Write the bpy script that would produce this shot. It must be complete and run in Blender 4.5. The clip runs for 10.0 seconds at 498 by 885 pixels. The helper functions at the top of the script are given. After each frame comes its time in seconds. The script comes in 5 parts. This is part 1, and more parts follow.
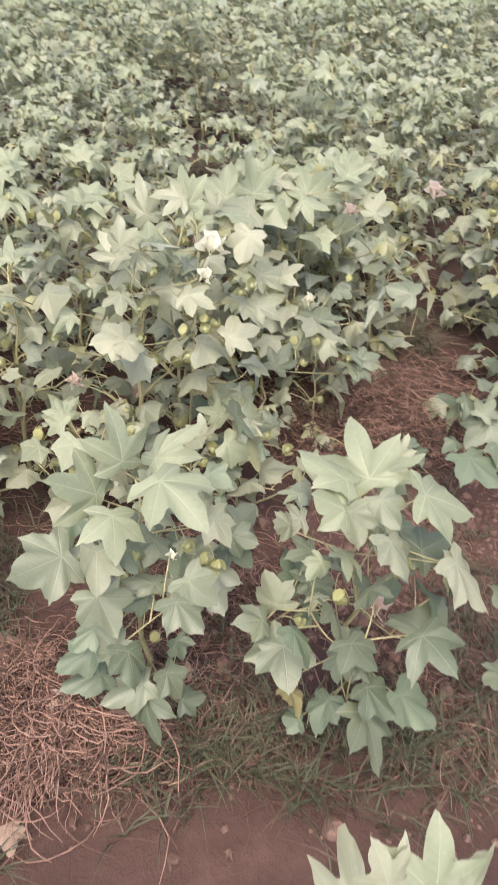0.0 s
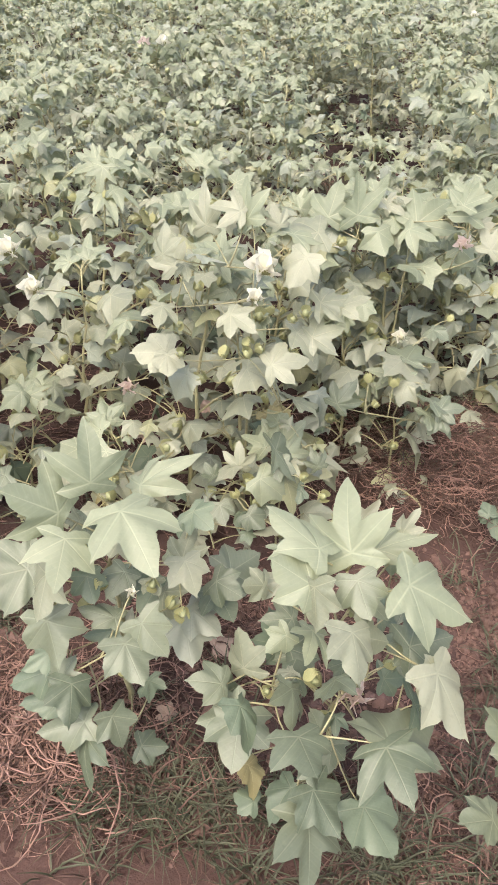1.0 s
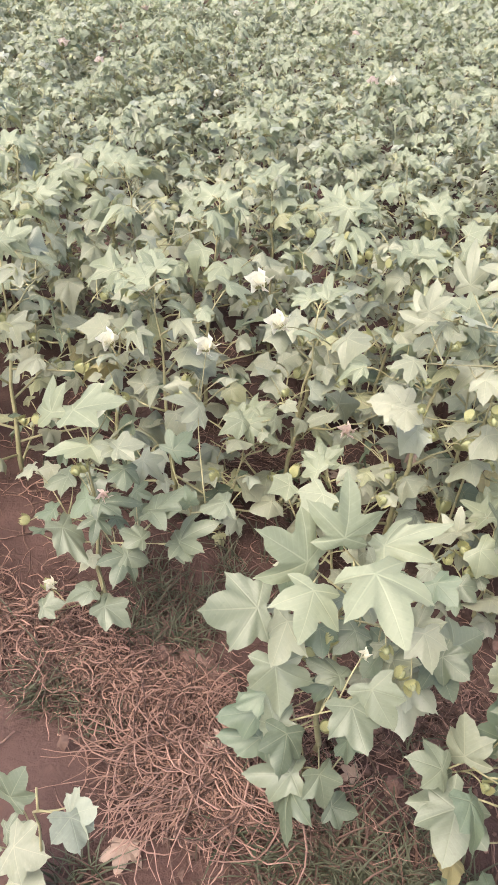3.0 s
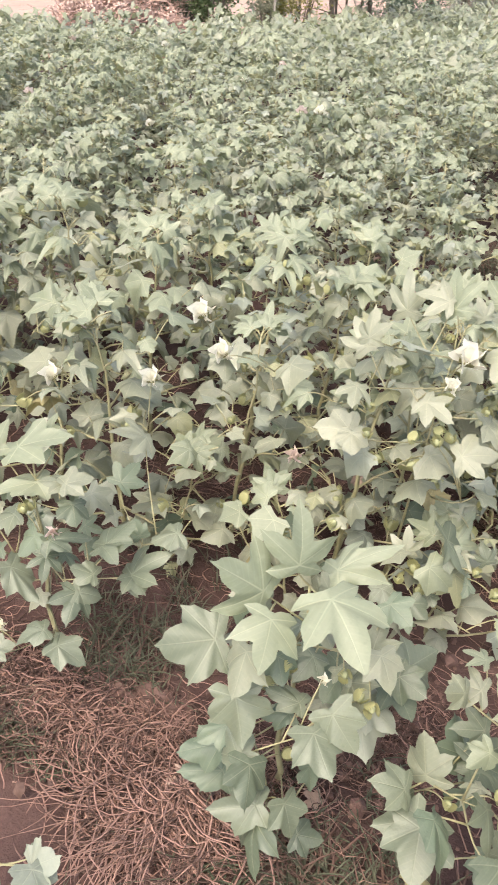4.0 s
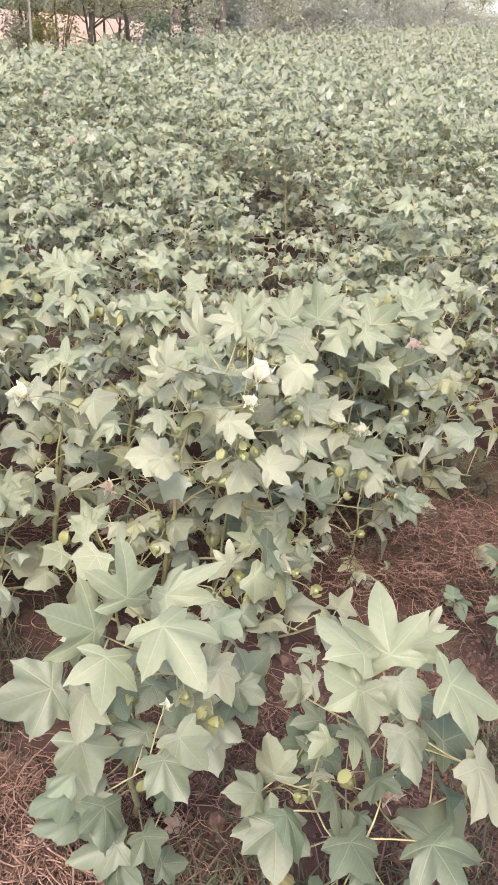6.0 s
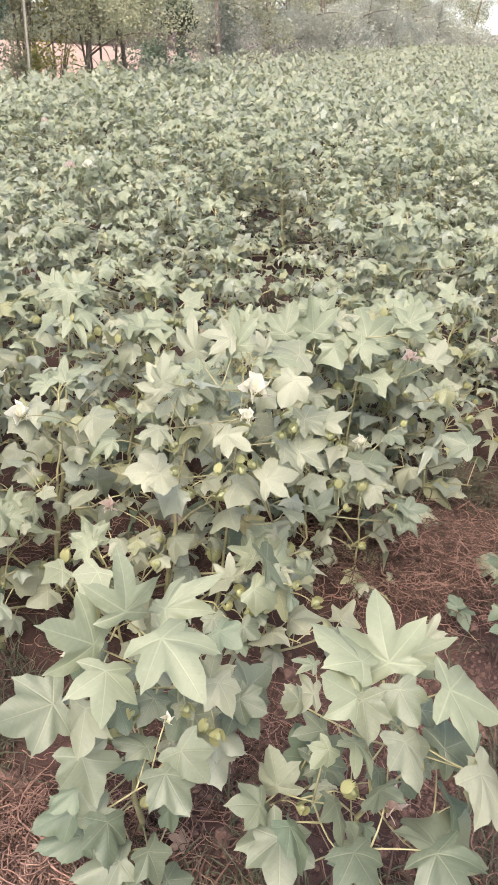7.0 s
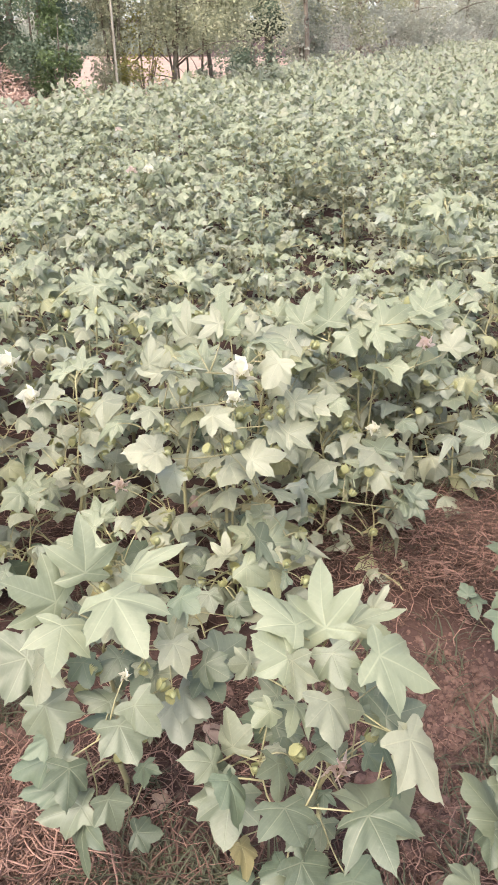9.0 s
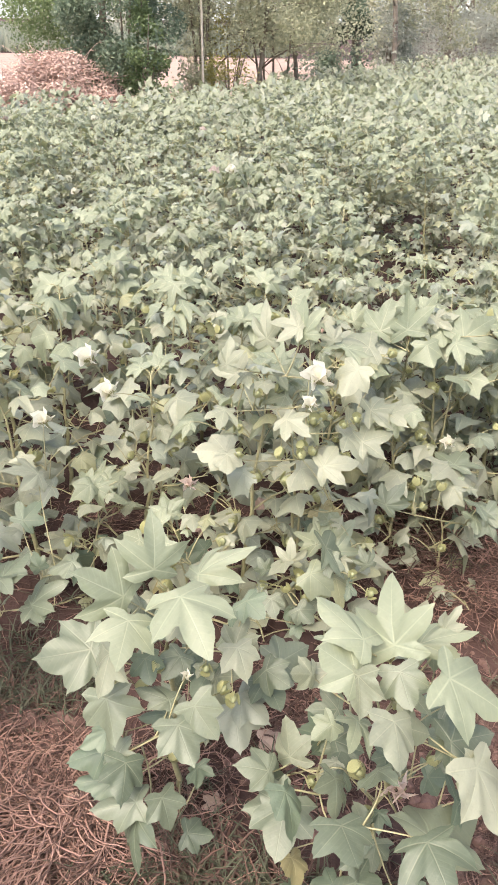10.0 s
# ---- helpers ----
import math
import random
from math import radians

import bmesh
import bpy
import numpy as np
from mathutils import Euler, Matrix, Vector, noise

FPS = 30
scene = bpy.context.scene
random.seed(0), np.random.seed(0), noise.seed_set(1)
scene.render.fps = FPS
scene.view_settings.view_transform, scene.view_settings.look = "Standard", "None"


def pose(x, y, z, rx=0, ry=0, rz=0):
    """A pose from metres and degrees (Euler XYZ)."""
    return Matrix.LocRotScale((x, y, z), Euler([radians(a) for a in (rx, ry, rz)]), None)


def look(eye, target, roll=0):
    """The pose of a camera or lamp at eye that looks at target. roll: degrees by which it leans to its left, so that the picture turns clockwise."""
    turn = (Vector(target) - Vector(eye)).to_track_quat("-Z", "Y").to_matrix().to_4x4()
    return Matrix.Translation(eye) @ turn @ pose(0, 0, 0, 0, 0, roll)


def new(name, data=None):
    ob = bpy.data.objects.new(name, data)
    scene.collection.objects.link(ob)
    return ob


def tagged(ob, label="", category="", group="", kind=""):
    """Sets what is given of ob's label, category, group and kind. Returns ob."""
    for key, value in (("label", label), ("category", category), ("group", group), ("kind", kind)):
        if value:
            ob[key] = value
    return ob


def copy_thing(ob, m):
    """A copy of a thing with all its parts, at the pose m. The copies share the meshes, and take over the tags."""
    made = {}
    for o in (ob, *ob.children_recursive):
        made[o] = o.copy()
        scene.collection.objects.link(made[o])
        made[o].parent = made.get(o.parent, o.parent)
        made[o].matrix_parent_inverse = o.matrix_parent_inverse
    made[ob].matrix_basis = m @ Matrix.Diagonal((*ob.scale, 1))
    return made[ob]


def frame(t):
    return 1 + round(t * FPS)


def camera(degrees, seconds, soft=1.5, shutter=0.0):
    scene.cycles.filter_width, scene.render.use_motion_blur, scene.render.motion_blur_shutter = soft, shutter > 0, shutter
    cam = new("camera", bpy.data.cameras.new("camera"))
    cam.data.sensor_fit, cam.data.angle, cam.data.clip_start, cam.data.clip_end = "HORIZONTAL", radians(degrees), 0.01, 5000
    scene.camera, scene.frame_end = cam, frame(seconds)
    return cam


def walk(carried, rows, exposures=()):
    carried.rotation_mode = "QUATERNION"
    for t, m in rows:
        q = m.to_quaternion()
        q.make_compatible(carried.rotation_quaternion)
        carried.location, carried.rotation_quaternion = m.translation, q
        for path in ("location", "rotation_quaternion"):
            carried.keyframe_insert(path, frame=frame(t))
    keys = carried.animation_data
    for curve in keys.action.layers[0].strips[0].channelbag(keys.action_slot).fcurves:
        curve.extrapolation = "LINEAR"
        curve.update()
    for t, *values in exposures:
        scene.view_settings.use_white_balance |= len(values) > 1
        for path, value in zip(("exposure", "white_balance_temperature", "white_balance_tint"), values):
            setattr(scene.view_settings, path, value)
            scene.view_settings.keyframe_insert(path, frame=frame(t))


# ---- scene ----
cam = camera(37.2, 10.0, 1.25, 0.15)
PATH = [
    (0, (-0.309, -0.083, 1.57), (0.036, 1.452, 0.336), 2.0),
    (0.1, (-0.266, -0.059, 1.556), (0.003, 1.523, 0.362), 1.6),
    (0.2, (-0.233, -0.039, 1.553), (-0.05, 1.564, 0.371), 3.0),
    (0.3, (-0.179, -0.024, 1.548), (-0.097, 1.566, 0.338), 2.1),
    (0.4, (-0.132, -0.011, 1.551), (-0.102, 1.593, 0.357), 2.1),
    (0.5, (-0.105, 0.004, 1.544), (-0.082, 1.581, 0.314), 4.1),
    (1, (0.003, 0.041, 1.529), (-0.082, 1.626, 0.313), 1.9),
    (1.5, (-0.027, 0.058, 1.533), (-0.239, 1.628, 0.313), 2.3),
    (2, (-0.09, 0.053, 1.549), (-0.365, 1.638, 0.36), 3.0),
    (2.5, (-0.173, 0.055, 1.549), (-0.57, 1.614, 0.361), 3.6),
    (2.7, (-0.202, 0.052, 1.549), (-0.629, 1.601, 0.358), 3.7),
    (3.8, (-0.252, 0.048, 1.569), (-0.614, 1.665, 0.449), 3.9),
    (4, (-0.245, 0.049, 1.569), (-0.536, 1.679, 0.448), 4.4),
    (4.5, (-0.233, 0.047, 1.581), (-0.329, 1.725, 0.497), 5.5),
    (5, (-0.222, 0.047, 1.588), (-0.215, 1.743, 0.528), 5.0),
    (5.5, (-0.227, 0.049, 1.59), (-0.14, 1.755, 0.55), 5.2),
    (5.7, (-0.228, 0.036, 1.606), (-0.06, 1.734, 0.562), 5.0),
    (6.8, (-0.249, 0.021, 1.602), (-0.04, 1.733, 0.59), 5.9),
    (7, (-0.216, 0.012, 1.602), (-0.038, 1.735, 0.602), 4.0),
    (7.5, (-0.09, -0.028, 1.605), (0.044, 1.695, 0.597), 3.1),
    (8, (0.03, -0.064, 1.599), (0.115, 1.662, 0.592), 1.4),
    (8.5, (0.061, -0.077, 1.598), (0.096, 1.65, 0.59), 0.2),
    (9, (0.038, -0.071, 1.594), (-0.045, 1.66, 0.595), -0.0),
    (9.5, (0.029, -0.06, 1.589), (-0.149, 1.66, 0.586), -0.5),
    (10, (0.009, -0.057, 1.591), (-0.238, 1.66, 0.595), 0.8),
]
walk(cam, [(t, look(eye, target, roll)) for t, eye, target, roll in PATH], [(0.0, 1.87, 6900, 8.5), (0.5, 1.91, 6900, 8.5), (1.0, 1.95, 6900, 8.5), (2.0, 1.99, 6900, 8.5), (4.5, 1.97, 6900, 8.5), (7.0, 1.91, 6900, 8.5), (9.0, 2.01, 6900, 8.5), (10.0, 2.06, 6900, 8.5)])

# ---------------------------------------------------------------- light
world = bpy.data.worlds.new("world")
scene.world = world
world.use_nodes = True
wn, wl = world.node_tree.nodes, world.node_tree.links
wn.clear()
sky = wn.new("ShaderNodeTexSky")
sky.sky_type, sky.sun_disc = "NISHITA", False
SUN_EL, SUN_AZ = 60.0, 200.0       # degrees; azimuth clockwise from +y
sky.sun_elevation, sky.sun_rotation = radians(SUN_EL), radians(SUN_AZ)
sky.air_density, sky.dust_density, sky.ozone_density = 0.8, 4.0, 0.6
bg = wn.new("ShaderNodeBackground")
bg.inputs["Strength"].default_value = 0.15
wo = wn.new("ShaderNodeOutputWorld")
wl.new(sky.outputs[0], bg.inputs[0])
wl.new(bg.outputs[0], wo.inputs[0])
sun_data = bpy.data.lights.new("sun", "SUN")
sun_data.energy, sun_data.angle, sun_data.color = 1.0, radians(45), (1.0, 0.95, 0.87)
sun = new("sun", sun_data)
sd = Vector((math.sin(radians(SUN_AZ)) * math.cos(radians(SUN_EL)), math.cos(radians(SUN_AZ)) * math.cos(radians(SUN_EL)), math.sin(radians(SUN_EL))))
sun.matrix_world = look(sd * 20, (0, 0, 0))


# ---------------------------------------------------------------- materials
class Nodes:
    """A small builder for node materials."""

    def __init__(self, name):
        self.mat = bpy.data.materials.new(name)
        self.mat.use_nodes = True
        self.tree = self.mat.node_tree
        self.tree.nodes.clear()

    def node(self, kind, **values):
        n = self.tree.nodes.new(kind)
        if "operation" in values:
            n.operation = values["operation"]
        if "data_type" in values:
            n.data_type, n.blend_type = values["data_type"], values["blend_type"]
        if "interpolation_type" in values:
            n.interpolation_type = values["interpolation_type"]
        if "wave_type" in values:
            n.wave_type, n.bands_direction = values["wave_type"], values["bands_direction"]
        if "feature" in values:
            n.feature = values["feature"]
        return n

    def link(self, a, b):
        self.tree.links.new(a, b)

    def put(self, inp, v):
        if isinstance(v, tuple) and len(v) == 3 and inp.type == "RGBA":
            v = (*v, 1)
        if isinstance(v, bpy.types.NodeSocket):
            self.link(v, inp)
        else:
            inp.default_value = v

    def math(self, op, a, b=0.0, c=0.0):
        n = self.node("ShaderNodeMath", operation=op)
        for i, v in enumerate((a, b, c)):
            self.put(n.inputs[i], v)
        return n.outputs[0]

    def noise(self, scale, detail=4.0, rough=0.55, vec=None, coord="Object"):
        n = self.node("ShaderNodeTexNoise")
        n.inputs["Scale"].default_value, n.inputs["Detail"].default_value, n.inputs["Roughness"].default_value = scale, detail, rough
        if vec is None:
            vec = self.node("ShaderNodeTexCoord").outputs[coord]
        self.link(vec, n.inputs["Vector"])
        return n.outputs["Fac"]

    def ramp(self, fac, stops):
        n = self.node("ShaderNodeValToRGB")
        els = n.color_ramp.elements
        while len(els) < len(stops):
            els.new(0.5)
        for e, (p, c) in zip(els, stops):
            e.position, e.color = p, (*c, 1)
        self.link(fac, n.inputs[0])
        return n.outputs[0]

    def mix(self, fac, a, b, blend="MIX"):
        n = self.node("ShaderNodeMix", data_type="RGBA", blend_type=blend)
        self.put(n.inputs[0], fac)
        for i, v in ((6, a), (7, b)):
            self.put(n.inputs[i], (*v, 1) if isinstance(v, tuple) and len(v) == 3 else v)
        return n.outputs[2]

    def random(self):
        """A number for each object and each loose piece of a mesh."""
        a = self.node("ShaderNodeObjectInfo").outputs["Random"]
        b = self.node("ShaderNodeNewGeometry").outputs["Random Per Island"]
        return self.math("FRACT", self.math("ADD", a, b))

    def surface(self, color, rough=0.7, bump=None, strength=0.3, dist=0.01, spec=0.5, translucent=0.0, tcolor=None):
        p = self.node("ShaderNodeBsdfPrincipled")
        self.put(p.inputs["Base Color"], color)
        self.put(p.inputs["Roughness"], rough)
        self.put(p.inputs["Specular IOR Level"], spec)
        out = p.outputs[0]
        if bump is not None:
            b = self.node("ShaderNodeBump")
            b.inputs["Strength"].default_value, b.inputs["Distance"].default_value = strength, dist
            self.link(bump, b.inputs["Height"])
            self.link(b.outputs[0], p.inputs["Normal"])
        if translucent:
            tr = self.node("ShaderNodeBsdfTranslucent")
            self.put(tr.inputs[0], tcolor if tcolor is not None else color)
            m = self.node("ShaderNodeMixShader")
            m.inputs[0].default_value = translucent
            self.link(out, m.inputs[1])
            self.link(tr.outputs[0], m.inputs[2])
            out = m.outputs[0]
        o = self.node("ShaderNodeOutputMaterial")
        self.link(out, o.inputs[0])
        return self.mat


def leaf_material(name, low, high, vein, rough=0.5, translucent=0.25, stain=0.85):
    """A leaf: colour by piece, pale palmate veins from the leaf's own plane coordinates, fine blistering."""
    m = Nodes(name)
    uv = m.node("ShaderNodeUVMap").outputs[0]
    sep = m.node("ShaderNodeSeparateXYZ")
    m.link(uv, sep.inputs[0])
    x, y = m.math("ABSOLUTE", sep.outputs[0]), sep.outputs[1]
    lines = None
    for a in (0.0, 53.0, 107.0):
        s, c = math.sin(radians(a)), math.cos(radians(a))
        off = m.math("ABSOLUTE", m.math("SUBTRACT", m.math("MULTIPLY", x, c), m.math("MULTIPLY", y, s)))
        along = m.math("ADD", m.math("MULTIPLY", x, s), m.math("MULTIPLY", y, c))
        back = m.math("MULTIPLY", m.math("LESS_THAN", along, 0.0), 1.0)
        d = m.math("ADD", m.math("ADD", off, m.math("MULTIPLY", along, 0.012)), back)
        lines = d if lines is None else m.math("MINIMUM", lines, d)
    ribs = m.node("ShaderNodeMapRange", interpolation_type="SMOOTHSTEP")
    m.link(lines, ribs.inputs[0])
    for i, v in ((1, 0.006), (2, 0.024), (3, 1.0), (4, 0.0)):
        ribs.inputs[i].default_value = v
    ribs = ribs.outputs[0]
    # side veins, feathered off the ribs
    wave = m.node("ShaderNodeTexWave", wave_type="BANDS", bands_direction="Y")
    wave.inputs["Scale"].default_value, wave.inputs["Distortion"].default_value, wave.inputs["Detail"].default_value = 2.6, 1.5, 1.0
    shear = m.node("ShaderNodeCombineXYZ")
    m.link(x, shear.inputs[0])
    m.link(m.math("SUBTRACT", y, m.math("MULTIPLY", x, 0.7)), shear.inputs[1])
    m.link(shear.outputs[0], wave.inputs[0])
    side = m.math("POWER", wave.outputs["Fac"], 9.0)
    r = m.random()
    blot = m.noise(9.0, 4.0, 0.6)
    fine = m.noise(5.0, 3.0, 0.6, uv)
    col = m.mix(r, low, high)
    col = m.mix(m.math("MULTIPLY", m.math("SUBTRACT", fine, 0.5), stain), col, tuple(min(1, v * 1.45) for v in high))
    col = m.mix(m.ramp(blot, [(0.58, (0, 0, 0)), (0.75, (0.35, 0.35, 0.35))]), col, tuple(v * 0.8 for v in low))
    col = m.mix(m.math("MULTIPLY", side, 0.07), col, vein)
    col = m.mix(m.math("MULTIPLY", ribs, 0.38), col, vein)
    relief = m.math("ADD", m.math("MULTIPLY", fine, 0.5), m.math("SUBTRACT", m.math("MULTIPLY", side, -0.03), m.math("MULTIPLY", ribs, 0.16)))
    return m.surface(col, m.math("ADD", rough - 0.08, m.math("MULTIPLY", fine, 0.16)), relief, 0.35, 0.006, 0.55, translucent, m.mix(1.0, col, (1.3, 1.25, 0.95), "MULTIPLY"))


LEAF = leaf_material("cotton_leaf", (0.170, 0.184, 0.130), (0.262, 0.269, 0.201), (0.34, 0.345, 0.25), 0.47, 0.38)
YOUNG = leaf_material("young_cotton_leaf", (0.172, 0.195, 0.131), (0.238, 0.261, 0.182), (0.36, 0.38, 0.27), 0.52, 0.38)
# DARK and MID carry the shade low inside the plants in their base colour
DARK = leaf_material("shade_dark_leaf", (0.086, 0.113, 0.076), (0.123, 0.154, 0.104), (0.19, 0.21, 0.14), 0.52, 0.28)
# GREY has the blue-grey sheen of some blades mixed into its base colour
GREY = leaf_material("sheen_grey_leaf", (0.159, 0.179, 0.140), (0.242, 0.261, 0.208), (0.31, 0.325, 0.245), 0.46, 0.3)
MID = leaf_material("shaded_cotton_leaf", (0.082, 0.102, 0.068), (0.138, 0.156, 0.108), (0.24, 0.255, 0.18), 0.47, 0.3)
YELLOW = leaf_material("yellowed_leaf", (0.21, 0.185, 0.092), (0.25, 0.215, 0.11), (0.34, 0.29, 0.15), 0.6, 0.25)
LIME = leaf_material("olive_lime_leaf", (0.19, 0.195, 0.112), (0.255, 0.257, 0.155), (0.37, 0.37, 0.21), 0.5, 0.38)
DEAD = leaf_material("dry_leaf", (0.21, 0.145, 0.115), (0.29, 0.205, 0.165), (0.32, 0.24, 0.19), 0.75, 0.12)


def plain(name, low, high, rough=0.7, scale=40.0, bump=0.3, dist=0.003, spec=0.4, translucent=0.0, coord="Object"):
    m = Nodes(name)
    n = m.noise(scale, 5.0, 0.6, None, coord)
    big = m.noise(scale * 0.12, 3.0, 0.5, None, coord)
    age = m.math("MULTIPLY", m.math("ADD", big, m.math("MULTIPLY", m.random(), 0.5)), 0.45)
    col = m.mix(age, m.ramp(n, [(0.3, low), (0.7, high)]), tuple(v * 0.72 for v in low))
    return m.surface(col, rough, n, bump, dist, spec, translucent)


STEM = plain("stem_green", (0.225, 0.208, 0.11), (0.345, 0.315, 0.185), 0.6, 60)
BOLL = plain("boll_green", (0.21, 0.225, 0.115), (0.3, 0.305, 0.175), 0.6, 50, 0.2)
BRACT = plain("bract", (0.3, 0.3, 0.14), (0.42, 0.405, 0.21), 0.6, 60, 0.3, 0.003, 0.3, 0.3)
PETAL = plain("petal_cream", (0.78, 0.75, 0.62), (0.85, 0.83, 0.73), 0.6, 70, 0.2, 0.002, 0.3, 0.3)
PETAL_PINK = plain("petal_pink", (0.72, 0.58, 0.52), (0.8, 0.69, 0.63), 0.6, 70, 0.2, 0.002, 0.3, 0.3)
STRAW = plain("dry_straw", (0.19, 0.108, 0.086), (0.325, 0.197, 0.157), 0.8, 30, 0.3)
STRAW_DARK = plain("weathered_straw", (0.064, 0.0355, 0.0275), (0.125, 0.073, 0.0565), 0.85, 30, 0.3)
GRASS = plain("grass_blade", (0.052, 0.058, 0.034), (0.105, 0.108, 0.068), 0.6, 20, 0.2, 0.002, 0.4, 0.2)
CLOD = plain("soil_clod", (0.102, 0.06, 0.05), (0.198, 0.122, 0.104), 0.95, 45, 0.8, 0.01, 0.2)


def soil_material():
    m = Nodes("red_soil")
    big, mid, fine = m.noise(0.9, 4.0, 0.6), m.noise(7.0, 6.0, 0.65), m.noise(70.0, 5.0, 0.7)
    col = m.ramp(mid, [(0.3, (0.034, 0.0183, 0.0155)), (0.5, (0.049, 0.0265, 0.0225)), (0.7, (0.078, 0.0445, 0.038))])
    col = m.mix(m.ramp(big, [(0.45, (0, 0, 0)), (0.65, (0.6, 0.6, 0.6))]), col, (0.088, 0.054, 0.047))
    col = m.mix(m.math("MULTIPLY", fine, 0.5), col, (0.062, 0.034, 0.029))
    vor = m.node("ShaderNodeTexVoronoi", feature="DISTANCE_TO_EDGE")
    vor.inputs["Scale"].default_value = 6.0
    m.link(m.node("ShaderNodeTexCoord").outputs["Object"], vor.inputs["Vector"])
    crack = m.ramp(vor.outputs["Distance"], [(0.0, (0, 0, 0)), (0.02, (1, 1, 1))])
    h = m.math("ADD", m.math("ADD", m.math("MULTIPLY", mid, 1.0), m.math("MULTIPLY", fine, 0.35)), m.math("MULTIPLY", crack, 0.05))
    return m.surface(col, 0.92, h, 0.9, 0.02, 0.25)


SOIL = soil_material()
PALE_SOIL = plain("pale_dry_soil", (0.27, 0.185, 0.15), (0.37, 0.265, 0.22), 0.95, 1.2, 0.6, 0.05, 0.2)


# ---------------------------------------------------------------- builders
def mesh_of(name, verts, faces, uvs=None, smooth=True):
    me = bpy.data.meshes.new(name)
    me.from_pydata([tuple(v) for v in verts], [], faces)
    if uvs is not None:
        layer = me.uv_layers.new(name="UVMap")
        idx = np.empty(len(me.loops), dtype=np.int32)
        me.loops.foreach_get("vertex_index", idx)
        layer.data.foreach_set("uv", np.asarray(uvs, dtype=np.float32)[idx].ravel())
    if smooth:
        me.polygons.foreach_set("use_smooth", [True] * len(me.polygons))
    me.update()
    return me


def part(name, me, material, parent, label="", m=None):
    """One mesh object under a thing or under a part."""
    if not me.materials:
        me.materials.append(material)
    ob = new(name, me)
    ob.parent = parent
    if m is not None:
        ob.matrix_basis = m
    if label:
        tagged(ob, label)
    return ob


class Soup:
    """Vertices and faces gathered into one mesh."""

    def __init__(self):
        self.v, self.f, self.uv = [], [], []

    def add(self, verts, faces, uvs=None):
        n = len(self.v)
        self.v += [tuple(p) for p in verts]
        self.f += [tuple(i + n for i in f) for f in faces]
        self.uv += [tuple(u) for u in uvs] if uvs is not None else [(0, 0)] * len(verts)

    def tube(self, pts, radii, sides=5, cap=True):
        pts = [Vector(p) for p in pts]
        rings, ref = [], Vector((0.31, 0.17, 0.94))
        for i, p in enumerate(pts):
            d = (pts[min(i + 1, len(pts) - 1)] - pts[max(i - 1, 0)]).normalized()
            if d.cross(ref).length < 0.05:
                ref = Vector((0.9, 0.3, 0.1))
            a = d.cross(ref).normalized()
            b = d.cross(a)
            r = radii[i] if isinstance(radii, (list, tuple)) else radii
            rings += [p + a * (r * math.cos(2 * math.pi * k / sides)) + b * (r * math.sin(2 * math.pi * k / sides)) for k in range(sides)]
        faces = []
        for i in range(len(pts) - 1):
            for k in range(sides):
                k2 = (k + 1) % sides
                faces.append((i * sides + k, i * sides + k2, (i + 1) * sides + k2, (i + 1) * sides + k))
        if cap:
            faces.append(tuple(range(sides))[::-1])
            faces.append(tuple(range((len(pts) - 1) * sides, len(pts) * sides)))
        self.add(rings, faces)

    def mesh(self, name, smooth=True):
        return mesh_of(name, self.v, self.f, self.uv, smooth)


# ---------------------------------------------------------------- leaf shapes
# each kind of leaf: its lobes (angle from the middle lobe, length), and how far out the notches between them reach
LOBES = {
    "star": (((0, 1.0), (53, 0.84), (107, 0.52)), 0.47),
    "lobed": (((0, 1.0), (53, 0.83), (107, 0.54)), 0.55),
    "broad": (((0, 1.0), (53, 0.80), (107, 0.60)), 0.71),
    "heart": (((0, 1.0), (53, 0.80), (107, 0.64)), 0.80),
}
STEPS = (0, 3, 8, 14, 20, 26.5, 33, 39, 45, 50, 53, 56, 61, 67, 74, 80, 87, 94, 101, 107, 115, 128, 146, 164)


def lobe_radius(off, length, notch):
    """The reach of an egg-shaped lobe with a drawn-out tip, at an angle off its axis."""
    x = min(off / 26.7, 1.0)
    return length * (notch + (1 - notch) * (1 - x ** 1.25) + (0.06 if off < 1 else 0.0))


def outline(kind):
    lobes, notch = LOBES[kind]
    half = []
    for a in STEPS:
        if a <= 107:
            r = max(lobe_radius(abs(a - b), n, notch) for b, n in lobes if abs(a - b) <= 27)
        else:
            r = max(0.17, lobes[2][1] * (1 - ((a - 107) / 58) ** 1.6))
        half.append((a, r))
    return half


HALF = {kind: outline(kind) for kind in LOBES}


KEEP = ((), (0, 8, 26.5, 45, 53, 61, 80, 94, 107, 128, 164))
RINGS = ((0.3, 0.62, 0.85, 1.0), (0.5, 1.0))


